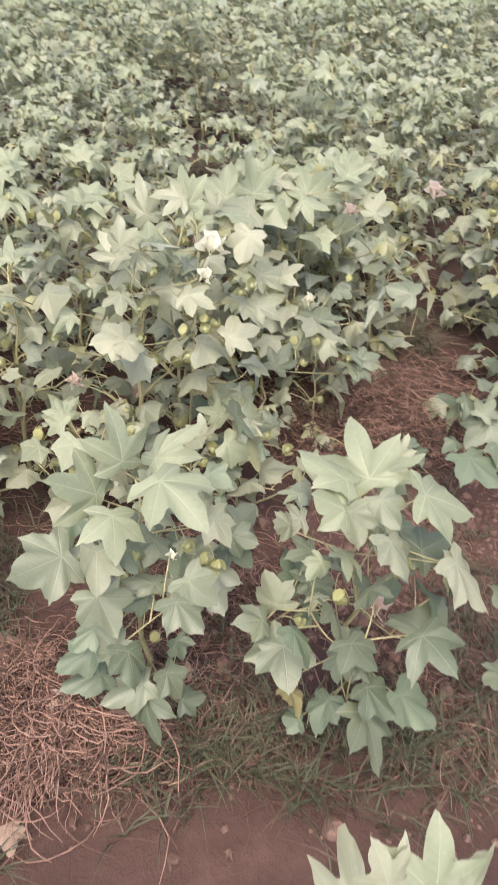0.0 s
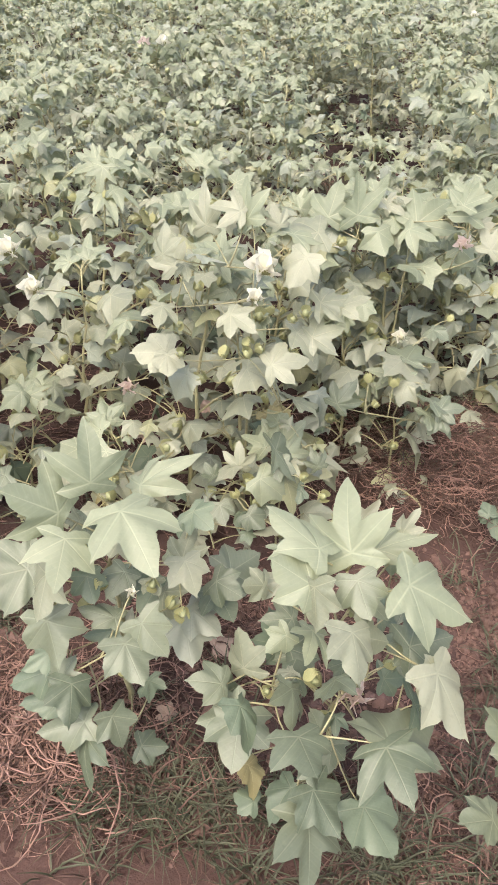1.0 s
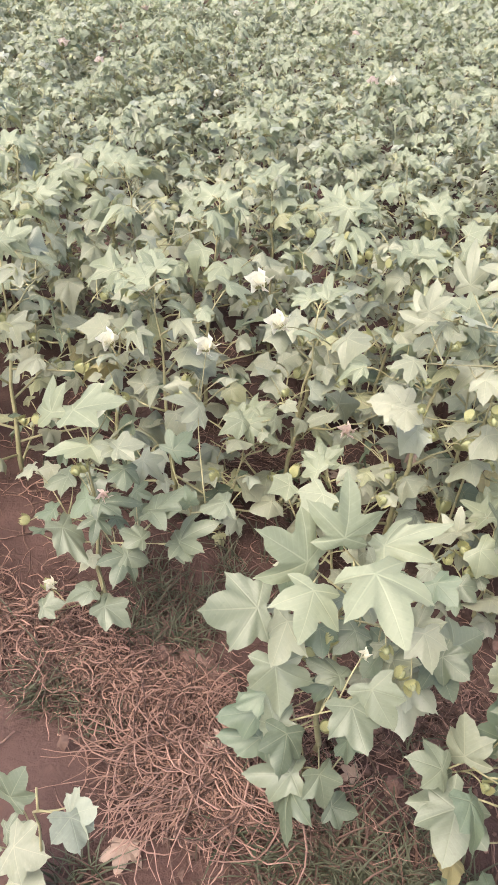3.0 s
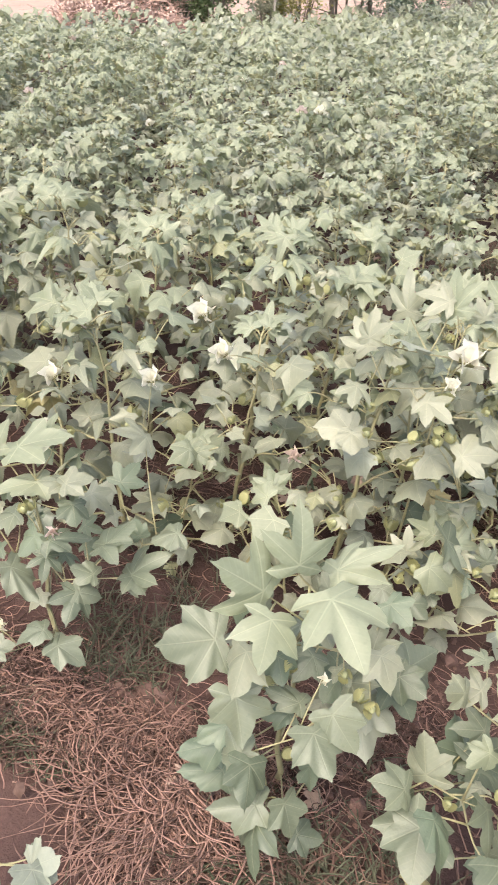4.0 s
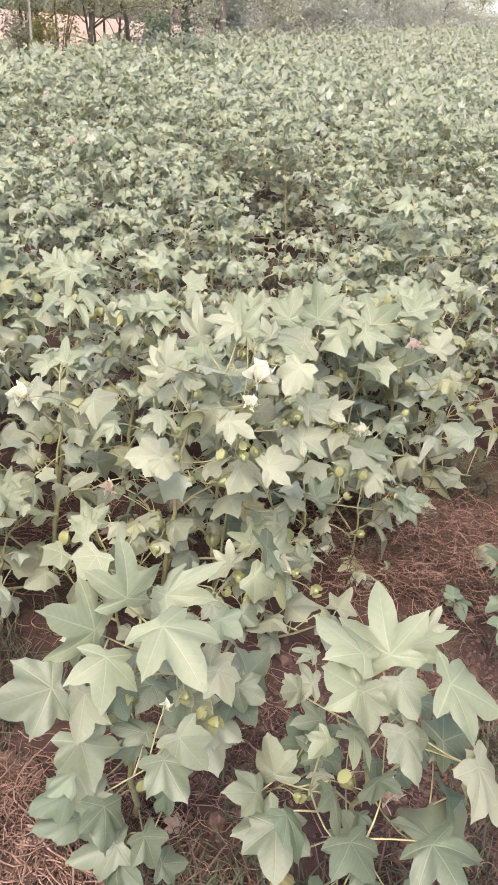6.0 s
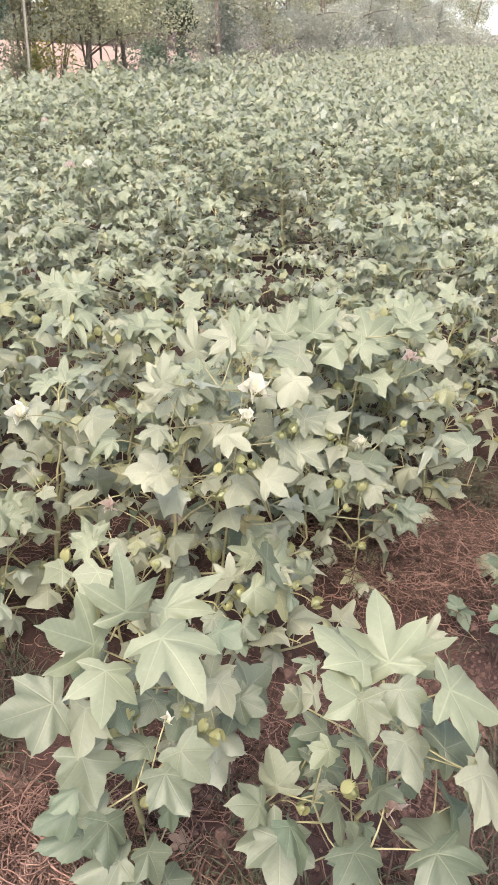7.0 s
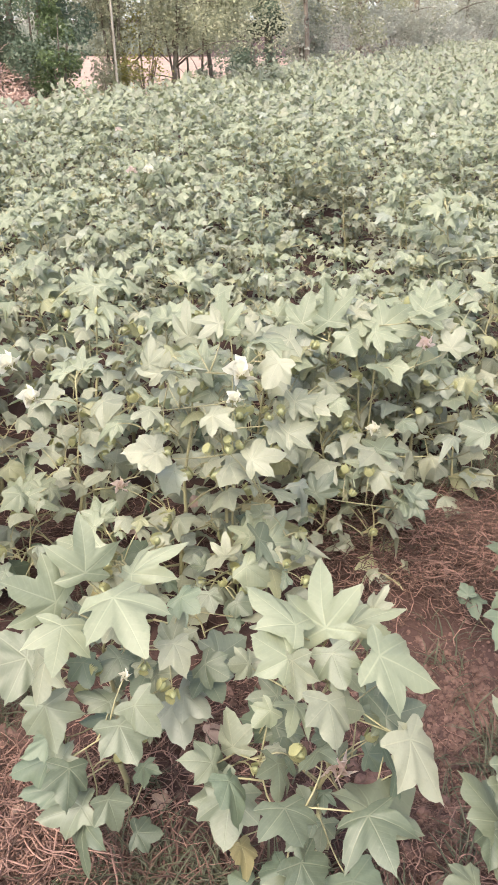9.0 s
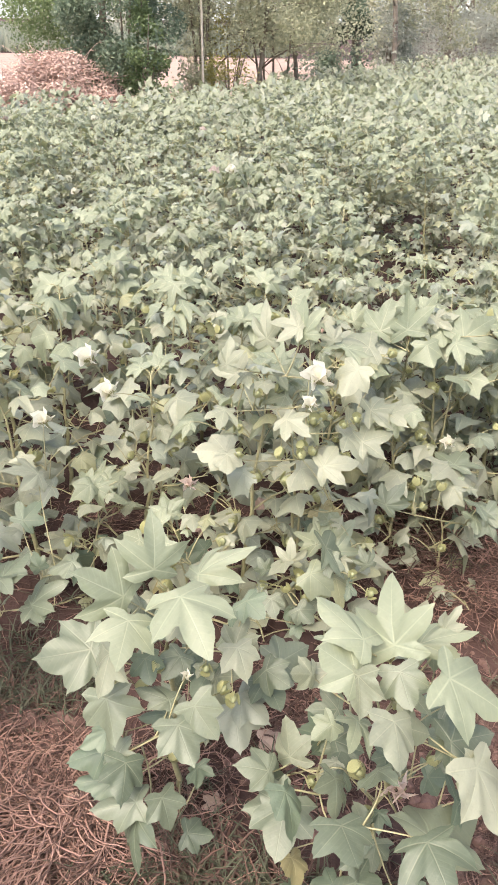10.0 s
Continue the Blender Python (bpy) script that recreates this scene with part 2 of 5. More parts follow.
def leaf_shape(kind, rng, droop, cup, wild, coarse=0):
    """A leaf blade in the unit plane, tip along +y: dished between the ribs, lobes drooping and twisted one by one, wavy at the margin."""
    half = [p for p in HALF[kind] if not coarse or p[0] in KEEP[coarse]]
    skew = rng.uniform(0.88, 1.1)
    pts = [(a, r) for a, r in half] + [(-a, r * skew) for a, r in half[1:]][::-1]
    n = len(pts)
    verts, uvs = [(0, 0, 0.0)], [(0, 0)]
    ph = rng.uniform(0, 6.28)
    tilt = [rng.uniform(-1, 0.55) * wild for _ in range(5)]
    twist = [rng.uniform(-1, 1) * wild for _ in range(5)]
    fold = [rng.uniform(-0.3, 0.4) * wild * 0.6 for _ in range(5)]
    ruffle, ph2 = (rng.uniform(0.02, 0.05) if coarse == 0 else 0.0), rng.uniform(0, 6.28)
    crease = rng.uniform(-0.12, 0.2) * wild * 0.6
    for ring in RINGS[coarse]:
        for a, r in pts:
            rr = r * ring * (1 + rng.uniform(-0.04, 0.04) * wild * (ring == 1.0))
            x, y = rr * math.sin(radians(a)), rr * math.cos(radians(a))
            z = -droop * rr * rr + 0.045 * wild * rr * math.sin(4 * radians(a) + ph) + ruffle * ring ** 4 * math.sin(11 * radians(a) + ph2)
            for k, b in enumerate((-106, -53, 0, 53, 106)):
                near = math.exp(-((a - b) / 24.0) ** 2)
                z += near * (0.55 * tilt[k] * rr * rr + rr * (0.25 * twist[k] * math.sin(radians(a - b)) + 2.0 * fold[k] * math.sin(radians(a - b)) ** 2))
                z -= cup * near * rr * (1 - 0.5 * rr)
            verts.append((x, y, z + cup * rr + crease * abs(x)))
            uvs.append((x, y))
    faces = []
    for i in range(n):
        j = (i + 1) % n
        faces.append((0, 1 + j, 1 + i))
        for k in range(len(RINGS[coarse]) - 1):
            faces.append((1 + k * n + i, 1 + k * n + j, 1 + k * n + n + j, 1 + k * n + n + i))
    return verts, faces, uvs


SHAPES, BLADES = {}, {}
_rng = random.Random(5)
FINE = {}
for kind in LOBES:
    for k in range(8):
        looks = (_rng.uniform(0.08, 0.46), _rng.uniform(0.0, 0.10), _rng.uniform(0.8, 1.5))
        FINE[kind, k] = leaf_shape(kind, _rng, looks[0] * 0.85, looks[1] * 0.25, looks[2] * 0.62)
        SHAPES[kind, k] = leaf_shape(kind, _rng, looks[0] + 0.1, looks[1], looks[2] + 0.2, 1)
MATS = {"leaf": LEAF, "grey": GREY, "young": YOUNG, "dark": DARK, "mid": MID, "lime": LIME, "yellow": YELLOW, "dead": DEAD}


def blade(kind, k, tone, fine=False):
    key = (kind, k, tone, fine)
    if key not in BLADES:
        v, f, uv = (FINE if fine else SHAPES)[kind, k]
        me = mesh_of("leaf", v, f, uv)
        me.materials.append(MATS[tone])
        BLADES[key] = me
    return BLADES[key]


def leaf_pose(base, along, normal, size, wide=1.0):
    z = Vector(normal).normalized()
    y = Vector(along)
    y = (y - z * y.dot(z)).normalized()
    x = y.cross(z)
    m = Matrix((x * size * wide, y * size, z * size)).transposed().to_4x4()
    m.translation = Vector(base)
    return m


def bend(a, b, sag, steps=3):
    a, b = Vector(a), Vector(b)
    return [a.lerp(b, i / steps) + Vector((0, 0, sag * 4 * (i / steps) * (1 - i / steps))) for i in range(steps + 1)]


# boll, bud and flower meshes, base at the origin, growing along +z
def boll_mesh():
    s = Soup()
    prof = [(0.0, 0.3), (0.15, 0.75), (0.4, 1.0), (0.65, 0.88), (0.86, 0.5), (1.0, 0.06)]
    n = 10
    v = [(0.5 * r * (1 - 0.09 * (k % 2)) * math.cos(6.2832 * k / n), 0.5 * r * (1 - 0.09 * (k % 2)) * math.sin(6.2832 * k / n), h * 1.25) for h, r in prof for k in range(n)]
    f = [(i * n + k, i * n + (k + 1) % n, (i + 1) * n + (k + 1) % n, (i + 1) * n + k) for i in range(len(prof) - 1) for k in range(n)]
    s.add(v, f + [tuple(range(n))[::-1], tuple(range((len(prof) - 1) * n, len(prof) * n))])
    return s.mesh("boll")


def bract_mesh(k, spread):
    """One toothed bract leaning on the boll."""
    c, sn = math.cos(2.094 * k), math.sin(2.094 * k)
    rows = [(0.0, 0.15), (0.25, 0.55), (0.55, 0.62), (0.85, 0.45)]
    v, f = [], []
    for h, w in rows:
        for u in (-1, -0.5, 0, 0.5, 1):
            out = 0.30 + 0.42 * math.sqrt(h) + spread * h * h + 0.12 * (1 - u * u) * h
            x, y = out, u * w
            v.append((c * x - sn * y, sn * x + c * y, h * 1.35))
    for i in range(3):
        for j in range(4):
            f.append((i * 5 + j, i * 5 + j + 1, i * 5 + j + 6, i * 5 + j + 5))
    for j in range(5):
        u = (-1, -0.5, 0, 0.5, 1)[j]
        out = 0.62 + spread * 1.5
        v.append((c * out - sn * u * 0.42, sn * out + c * u * 0.42, 1.3 + 0.3 * (1.2 - abs(u))))
    for j in range(4):
        f.append((15 + j, 15 + j + 1, 20 + j))
    return mesh_of("bract", v, f)


def petal_mesh(k, opening):
    """One broad ruffled petal of a five-petalled cup."""
    a = 6.2832 * k / 5
    c, sn = math.cos(a), math.sin(a)
    v, f = [], []
    for i, h in enumerate((0.0, 0.35, 0.7, 0.95, 1.07)):
        w = (0.25, 0.65, 0.85, 0.85, 0.6)[i]
        for u in (-1, -0.4, 0.3, 1):
            out = 0.08 + opening * h * (0.6 + 0.4 * h) - 0.22 * u * u * h + 0.05 * math.sin(5 * u + 2 * k) * h
            y = u * w + 0.2 * h
            v.append((c * out - sn * y, sn * out + c * y, h * (1.15 - 0.35 * opening) * (1 - 0.24 * u * u) + 0.04 * math.sin(7 * u + k) * (i > 2)))
    for i in range(4):
        for j in range(3):
            f.append((i * 4 + j, i * 4 + j + 1, i * 4 + j + 5, i * 4 + j + 4))
    return mesh_of("petal", v, f)


BOLL_ME = boll_mesh()
BRACT_ME = [bract_mesh(k, 0.02) for k in range(3)]


def boll_in_bracts():
    """A boll and its three bracts in one mesh, for the rows behind."""
    s, mats = Soup(), []
    for me, slot in ((BOLL_ME, 0), *((b, 1) for b in BRACT_ME)):
        s.add([v.co.copy() for v in me.vertices], [tuple(p.vertices) for p in me.polygons])
        mats += [slot] * len(me.polygons)
    me = s.mesh("boll")
    me.materials.append(BOLL)
    me.materials.append(BRACT)
    me.polygons.foreach_set("material_index", mats)
    return me


BOLL_ALL = boll_in_bracts()
PETAL_ME = [petal_mesh(k, 0.34) for k in range(5)]
PETAL_SHUT = [petal_mesh(k, 0.22) for k in range(5)]
for me in [BOLL_ME]:
    me.materials.append(BOLL)
for me in BRACT_ME:
    me.materials.append(BRACT)
for me in PETAL_ME:
    me.materials.append(PETAL)
for me in PETAL_SHUT:
    me.materials.append(PETAL_PINK)


def along_pose(base, d, size, spin=0.0):
    q = Vector(d).to_track_quat("Z", "Y").to_matrix().to_4x4()
    return Matrix.Translation(base) @ q @ Matrix.Rotation(spin, 4, "Z") @ Matrix.Scale(size, 4)


def add_boll(plant, base, d, size, rng):
    ob = part("boll", BOLL_ME, BOLL, plant, "", along_pose(base, d, size, rng.uniform(0, 6)))
    for me in BRACT_ME:
        part("bract", me, BRACT, ob, "toothed yellow-green bract")


def add_flower(plant, base, d, size, pink, rng):
    petals = PETAL_SHUT if pink else PETAL_ME
    ob = part("flower", petals[0], PETAL, plant, "wilting pink cotton flower" if pink else "open cream-white cotton flower", along_pose(base, d, size, rng.uniform(0, 6)))
    for me in petals[1:]:
        part("petal", me, PETAL, ob)
    for me in BRACT_ME:
        part("bract", me, BRACT, ob, "toothed yellow-green bract", Matrix.Scale(0.55, 4))


# ---------------------------------------------------------------- ground relief
# heaps of pulled dry weeds: x, y, reach along x, reach along y, height
HEAPS = [(-0.47, 0.88, 0.22, 0.15, 0.07), (-0.92, 1.06, 0.28, 0.13, 0.05), (0.57, 1.95, 0.30, 0.21, 0.14), (-0.10, 0.76, 0.36, 0.12, 0.03),
         (0.42, 0.80, 0.16, 0.14, 0.04), (-0.08, 1.22, 0.25, 0.14, 0.04), (-1.4, 4.1, 0.3, 0.2, 0.05), (0.5, 4.9, 0.25, 0.2, 0.04), (-0.45, 1.98, 0.6, 0.14, 0.04)]


def heap(x, y):
    return sum(h * math.exp(-((x - a) / u) ** 2 - ((y - b) / w) ** 2) for a, b, u, w, h in HEAPS)


def ground_z(x, y):
    d = math.hypot(x, y)
    near = max(0.0, min(1.0, (14 - d) / 6))
    ridge = 0.018 * math.cos((y - 0.85) * 2 * math.pi / 0.72)
    return (noise.noise((x * 1.7, y * 1.7, 0)) * 0.03 + noise.noise((x * 7, y * 7, 3)) * 0.012 + noise.noise((x * 23, y * 23, 5)) * 0.004 + ridge) * near + 0.7 * heap(x, y)


def build_ground():
    def axis(lo, hi, step, far):
        vals = list(np.arange(lo, hi + 1e-6, step))
        s, v = step, hi
        while v < far:
            s *= 1.35
            v += s
            vals.append(v)
        s, v = step, lo
        while v > -far:
            s *= 1.35
            v -= s
            vals.insert(0, v)
        return vals
    xs, ys = axis(-1.9, 1.7, 0.03, 600), axis(-0.3, 3.2, 0.03, 600)
    v = [(x, y, ground_z(x, y)) for y in ys for x in xs]
    n = len(xs)
    f = [(j * n + i, j * n + i + 1, (j + 1) * n + i + 1, (j + 1) * n + i) for j in range(len(ys) - 1) for i in range(n - 1)]
    ob = new("ground", mesh_of("ground", v, f))
    ob.data.materials.append(SOIL)
    return tagged(ob, "reddish-brown dry farm soil with low ridges", "ground", kind="structure")


build_ground()

# ---------------------------------------------------------------- cotton plants


def grow(rng, height, spread, count, top_size=0.061, fresh=0.6, low=("lobed", "broad", "heart", "heart")):
    """A cotton plant as numbers: main stem, branches with their nodes, leaves, bolls and flowers."""
    lean = Vector((rng.uniform(-0.12, 0.12), rng.uniform(-0.12, 0.12), 0)) * height
    steps = 9
    stem = [Vector((0, 0, 0)) + lean * (i / steps) ** 1.4 + Vector((rng.uniform(-1, 1), rng.uniform(-1, 1), 0)) * 0.008 + Vector((0, 0, height * i / steps)) for i in range(steps + 1)]
    branches, leaves, fruits = [], [], []
    az = rng.uniform(0, 6.28)
    nb = max(6, int(height * 18))
    per = max(2, round(count / nb))
    for b in range(nb):
        u = 0.07 + 0.89 * (b / (nb - 1)) ** 1.1
        az += 2.4 + rng.uniform(-0.4, 0.4)
        p = stem[0].lerp(stem[0], 0)
        k = min(int(u * steps), steps - 1)
        p = stem[k].lerp(stem[k + 1], u * steps - k)
        reach = spread * (1.0 - 0.72 * u ** 1.6) * rng.uniform(0.75, 1.15)
        out = Vector((math.cos(az), math.sin(az), 0))
        rise = reach * rng.uniform(0.25, 0.6) * (0.35 if u < 0.3 else 1.0)
        pts, q = [p], p
        for s in range(1, 5):
            q = p + out * (reach * s / 4) + Vector((0, 0, rise * (s / 4) ** 0.8)) + Vector((rng.uniform(-1, 1), rng.uniform(-1, 1), rng.uniform(-1, 1))) * 0.012
            pts.append(q)
        mine = []
        for i in range(per):
            s = (i + 0.7) / per
            kk = min(int(s * 4), 3)
            node = pts[kk].lerp(pts[kk + 1], s * 4 - kk)
            la = az + (1 if i % 2 else -1) * rng.uniform(0.2, 2.2)
            d = Vector((math.cos(la), math.sin(la), 0))
            pet = rng.uniform(0.05, 0.11) * (0.8 if u > 0.8 else 1.0)
            base = node + d * pet * 0.75 + Vector((0, 0, pet * rng.uniform(0.1 if u < 0.3 else 0.35, 0.9)))
            base.z = max(base.z, 0.06)
            size = top_size * rng.uniform(0.5, 1.2) * (0.72 if u > 0.9 else 1.0)
            drop = rng.uniform(-0.9, 0.9)
            along = d + Vector((0, 0, -drop))
            normal = Vector((rng.gauss(0, 0.42), rng.gauss(-0.15, 0.42), 1.0)) + d * rng.uniform(0.0, 0.45)   # turned to the sky
            # some low leaves are dark, for the shade inside the plant
            tone = "young" if u > 0.62 and rng.random() < fresh else "dark" if u < 0.35 and rng.random() < 0.18 else "grey" if rng.random() < 0.22 else "leaf"
            odd = rng.random()
            if odd < 0.06:
                tone = "lime"
            elif u < 0.5 and odd < 0.07:
                tone = rng.choice(("yellow", "dead"))
            kind = rng.choice(("lobed", "broad", "broad")) if u > 0.6 else rng.choice(low)
            mine.append((base, along, normal, size, kind, tone, node))
            if rng.random() < 0.2 and 0.2 < u < 0.95:
                out = rng.uniform(0.015, 0.04)
                fruits.append((node + d * out + Vector((0, -0.02, 0.8 * out)), (d * 0.6 + Vector((0, 0, 0.8))), rng.uniform(0.016, 0.026), node))
        branches.append((pts, 0.005 * (1 - 0.45 * u), mine))
    top = stem[-1]
    for i in range(5):
        la = rng.uniform(0, 6.28)
        d = Vector((math.cos(la), math.sin(la), 0))
        base = top + d * 0.03 + Vector((0, 0, 0.02))
        branches.append(([top - Vector((0, 0, 0.02)), base], 0.0016, [(base, d * 0.8 + Vector((0, 0.2, rng.uniform(-0.2, 1.1))), Vector((rng.uniform(-.5, .5), -0.8 + rng.uniform(-.4, .4), 0.8)), top_size * rng.uniform(0.75, 1.15), rng.choice(("star", "lobed")), "young", top)]))
    return stem, branches, fruits


def stem_radius(height, i, steps):
    return max(0.0022, 0.0095 * height / 0.8 * (1 - 0.8 * i / steps))


STEMS = {}


def plant_root(x, y, z, turn, scale, label):
    root = new("cotton_plant")
    root.matrix_basis = Matrix.Translation((x, y, z)) @ Matrix.Rotation(turn, 4, "Z") @ Matrix.Scale(scale, 4)
    return tagged(root, label, "plant", "cotton plants in the field")


def fine_plant(rng, x, y, height, spread, count, label, flowers=()):
    """A near plant: every branch, leaf, boll and flower is a part."""
    root = plant_root(x, y, ground_z(x, y) - 0.01, 0, 1.0, label)
    stem, branches, fruits = grow(rng, height, spread, count, 0.068)
    STEMS[root.name] = stem + [q for pts, _, _ in branches for q in pts[1:]]
    s = Soup()
    s.tube(stem, [stem_radius(height, i, 9) for i in range(10)], 6)
    for base, d, size, node in fruits:
        s.tube(bend(node, base, 0.006), 0.0018, 4)
    part("stem", s.mesh("stem"), STEM, root)
    for pts, r, leaves in branches:
        s = Soup()
        s.tube(pts, [r * (1 - 0.6 * i / (len(pts) - 1)) for i in range(len(pts))], 5)
        for base, along, normal, size, kind, tone, node in leaves:
            s.tube(bend(node, base, 0.008), 0.0017, 4, False)
        part("branch", s.mesh("branch"), STEM, root)
        for base, along, normal, size, kind, tone, node in leaves:
            part("leaf", blade(kind, rng.randrange(8), tone), LEAF, root, "", leaf_pose(base, along, normal, size))
    for base, d, size, node in fruits:
        part("boll", BOLL_ALL, BOLL, root, "", along_pose(base, d, size, rng.uniform(0, 6)))
    for dx, dy, z, size, pink in flowers:
        add_flower(root, (dx - x, dy - y, z - root.matrix_basis.translation.z), (rng.uniform(-.3, .3), -0.5, 0.9), size, pink, rng)
    return root


def plant_kind(rng, height, spread, count):
    """A farther plant: stem, foliage, bolls and, on some, flowers, each one mesh."""
    # more pale leaves than on near plants, to lighten the field like haze
    stem, branches, fruits = grow(rng, height, spread, count, 0.046, 0.7, ("lobed", "broad", "broad", "star"))
    st, fo, bo = Soup(), {}, Soup()
    st.tube(stem, [stem_radius(height, i, 9) for i in range(10)], 5)
    for pts, r, leaves in branches:
        st.tube(pts, r * 0.8, 4)
        for base, along, normal, size, kind, tone, node in leaves:
            v, f, uv = SHAPES[kind, rng.randrange(8)]
            m = leaf_pose(base, along, normal, size)
            fo.setdefault(tone, Soup()).add([m @ Vector(p) for p in v], f, uv)
    v0 = [v.co.copy() for v in BOLL_ME.vertices]
    f0 = [tuple(p.vertices) for p in BOLL_ME.polygons]
    for base, d, size, node in fruits[::4]:
        st.tube(bend(node, base, 0.006), 0.0018, 4)
        m = along_pose(base, d, size * 0.95)
        bo.add([m @ p for p in v0], f0)
    root = new("cotton_plant")
    part("stem", st.mesh("stem"), STEM, root)
    for tone, s in fo.items():
        tagged(part("foliage", s.mesh("foliage"), MATS[tone], root), kind="stuff")
    if bo.v:
        tagged(part("fruit", bo.mesh("fruit"), BOLL, root), kind="stuff")
    return root


def field_edge(x):
    """The far edge of the cotton, which runs away to the right."""
    xs = (-30, -4.3, -3.15, -2.2, -1.7, -0.9, 1.0, 4.8, 12, 24, 60)
    ys = (8.5, 9.8, 10.4, 11.5, 13.7, 18, 22, 30, 46, 60, 70)
    return float(np.interp(x, xs, ys))


def hero_plant(x, y, top, label):
    """A plant in the foreground, whose leaves are placed one by one."""
    root = plant_root(x, y, ground_z(x, y) - 0.01, 0, 1.0, label)
    o = root.matrix_basis.translation
    a, b = Vector((0, 0, 0)), Vector(top) - o
    pts = [a.lerp(b, i / 8) + Vector((0.012 * math.sin(i * 1.9), 0.012 * math.cos(i * 2.3), 0)) * (0 < i < 8) for i in range(9)]
    s = Soup()
    s.tube(pts, [stem_radius(b.z, i, 8) for i in range(9)], 7)
    part("stem", s.mesh("stem"), STEM, root)
    STEMS[root.name] = pts
    return root


HERO_RNG = random.Random(8)


def leaf_at(root, kind, tone, base, tip, normal, wide=1.0):
    """One leaf from its petiole's end to the tip of its middle lobe, with the petiole that carries it."""
    o = root.matrix_basis.translation
    b, t = Vector(base) - o, Vector(tip) - o
    pts = STEMS[root.name]
    flat = min(math.hypot(b.x - p.x, b.y - p.y) for p in pts)
    aim = Vector((b.x, b.y, max(0.02, b.z - 0.55 * flat - 0.03)))
    node = min(pts, key=lambda p: (p - aim).length + (0.3 if p.z > b.z - 0.01 else 0.0))
    flat = math.hypot(b.x - node.x, b.y - node.y)
    s = Soup()
    n = Vector(normal).normalized()
    knee = b - n * (0.02 + 0.25 * flat) - (t - b).normalized() * 0.01
    knee.z = max(knee.z, min(b.z, node.z) - 0.01, 0.02)
    curve = [node.lerp(knee, q).lerp(knee.lerp(b - n * 0.001, q), q) for q in (0, 0.2, 0.4, 0.6, 0.8, 1.0)]
    s.tube(curve, [0.0021, 0.0018, 0.0016, 0.0014, 0.0013, 0.0012], 5)
    if flat > 0.08:
        pts += curve[1:4]
    part("petiole", s.mesh("petiole"), STEM, root)
    # leaves below 0.52 m get a darker tone: canopy shade painted by height
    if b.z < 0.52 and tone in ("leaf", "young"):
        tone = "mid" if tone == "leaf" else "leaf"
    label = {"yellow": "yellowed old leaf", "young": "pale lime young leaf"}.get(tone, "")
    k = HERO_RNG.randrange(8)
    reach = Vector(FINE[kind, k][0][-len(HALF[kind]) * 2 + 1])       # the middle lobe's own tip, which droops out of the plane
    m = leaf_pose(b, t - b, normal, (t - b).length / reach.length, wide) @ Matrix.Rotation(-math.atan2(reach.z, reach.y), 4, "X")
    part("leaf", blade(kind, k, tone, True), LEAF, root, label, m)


def boll_at(root, place):
    """A green boll in its bracts on a short stalk from the nearest part of the stem."""
    o = root.matrix_basis.translation
    b = Vector(place) - o
    pts = STEMS[root.name]
    node = min(pts, key=lambda p: (p - b + Vector((0, 0, 0.05))).length)
    d = (b - node).normalized()
    size = HERO_RNG.uniform(0.014, 0.02)
    s = Soup()
    s.tube(bend(node, b, 0.015, 4), [0.0017, 0.0015, 0.0014, 0.0013, 0.0012], 5)
    part("stalk", s.mesh("stalk"), STEM, root)
    add_boll(root, b, d + Vector((0, 0, 0.4)), size, HERO_RNG)


def flower_at(root, place, size, pink=False):
    o = root.matrix_basis.translation
    b = Vector(place) - o
    node = min(STEMS[root.name], key=lambda p: (p - b + Vector((0, 0, 0.08))).length)
    s = Soup()
    s.tube(bend(node, b, 0.015, 4), [0.0017, 0.0015, 0.0014, 0.0013, 0.0012], 5)
    part("stalk", s.mesh("stalk"), STEM, root)
    add_flower(root, b, (HERO_RNG.uniform(-0.3, 0.3), -0.55, 0.85), size, pink, HERO_RNG)


plant_a = hero_plant(-0.30, 0.99, (-0.285, 0.96, 0.675), "young cotton plant with pale lime top leaves beside dry mulch")
plant_b = hero_plant(0.15, 0.86, (0.12, 0.85, 0.67), "young cotton plant with broad pale leaves and a pink flower")
plant_c = hero_plant(-0.93, 1.24, (-0.95, 1.27, 0.62), "spreading cotton plant with long side branches beside dry mulch")
plant_d = hero_plant(0.58, 0.73, (0.56, 0.70, 0.56), "low cotton plant with curled drooping leaves on bare soil")
plant_e = hero_plant(0.86, 1.26, (0.87, 1.28, 0.42), "low leafy cotton plant beside a heap of dry weeds")
plant_f = hero_plant(0.12, 0.19, (0.02, 0.205, 0.66), "tall cotton plant with upright pale leaves at the field margin")
plant_g = hero_plant(-0.74, 0.58, (-0.70, 0.58, 0.36), "small cotton seedling with pale leaves on bare soil")
plant_j = hero_plant(0.02, 1.48, (0.0, 1.42, 0.36), "low cotton plant with round green bolls between two rows")
plant_h = fine_plant(random.Random(71), -0.10, 1.74, 0.70, 0.28, 40, "tall cotton plant with a white flower and many bolls")
STEMS[plant_h.name] = [Vector((0, 0, 0)).lerp(Vector((0.02, -0.19, 0.86)), i / 10) for i in range(11)] + STEMS[plant_h.name][10:]
plant_i = fine_plant(random.Random(72), 0.34, 2.22, 0.70, 0.30, 60, "bushy cotton plant with young bolls and fading flowers")
STEMS[plant_i.name] = [Vector((0, 0, 0)).lerp(Vector((0, -0.1, 0.74)), i / 10) for i in range(11)] + STEMS[plant_i.name][10:]
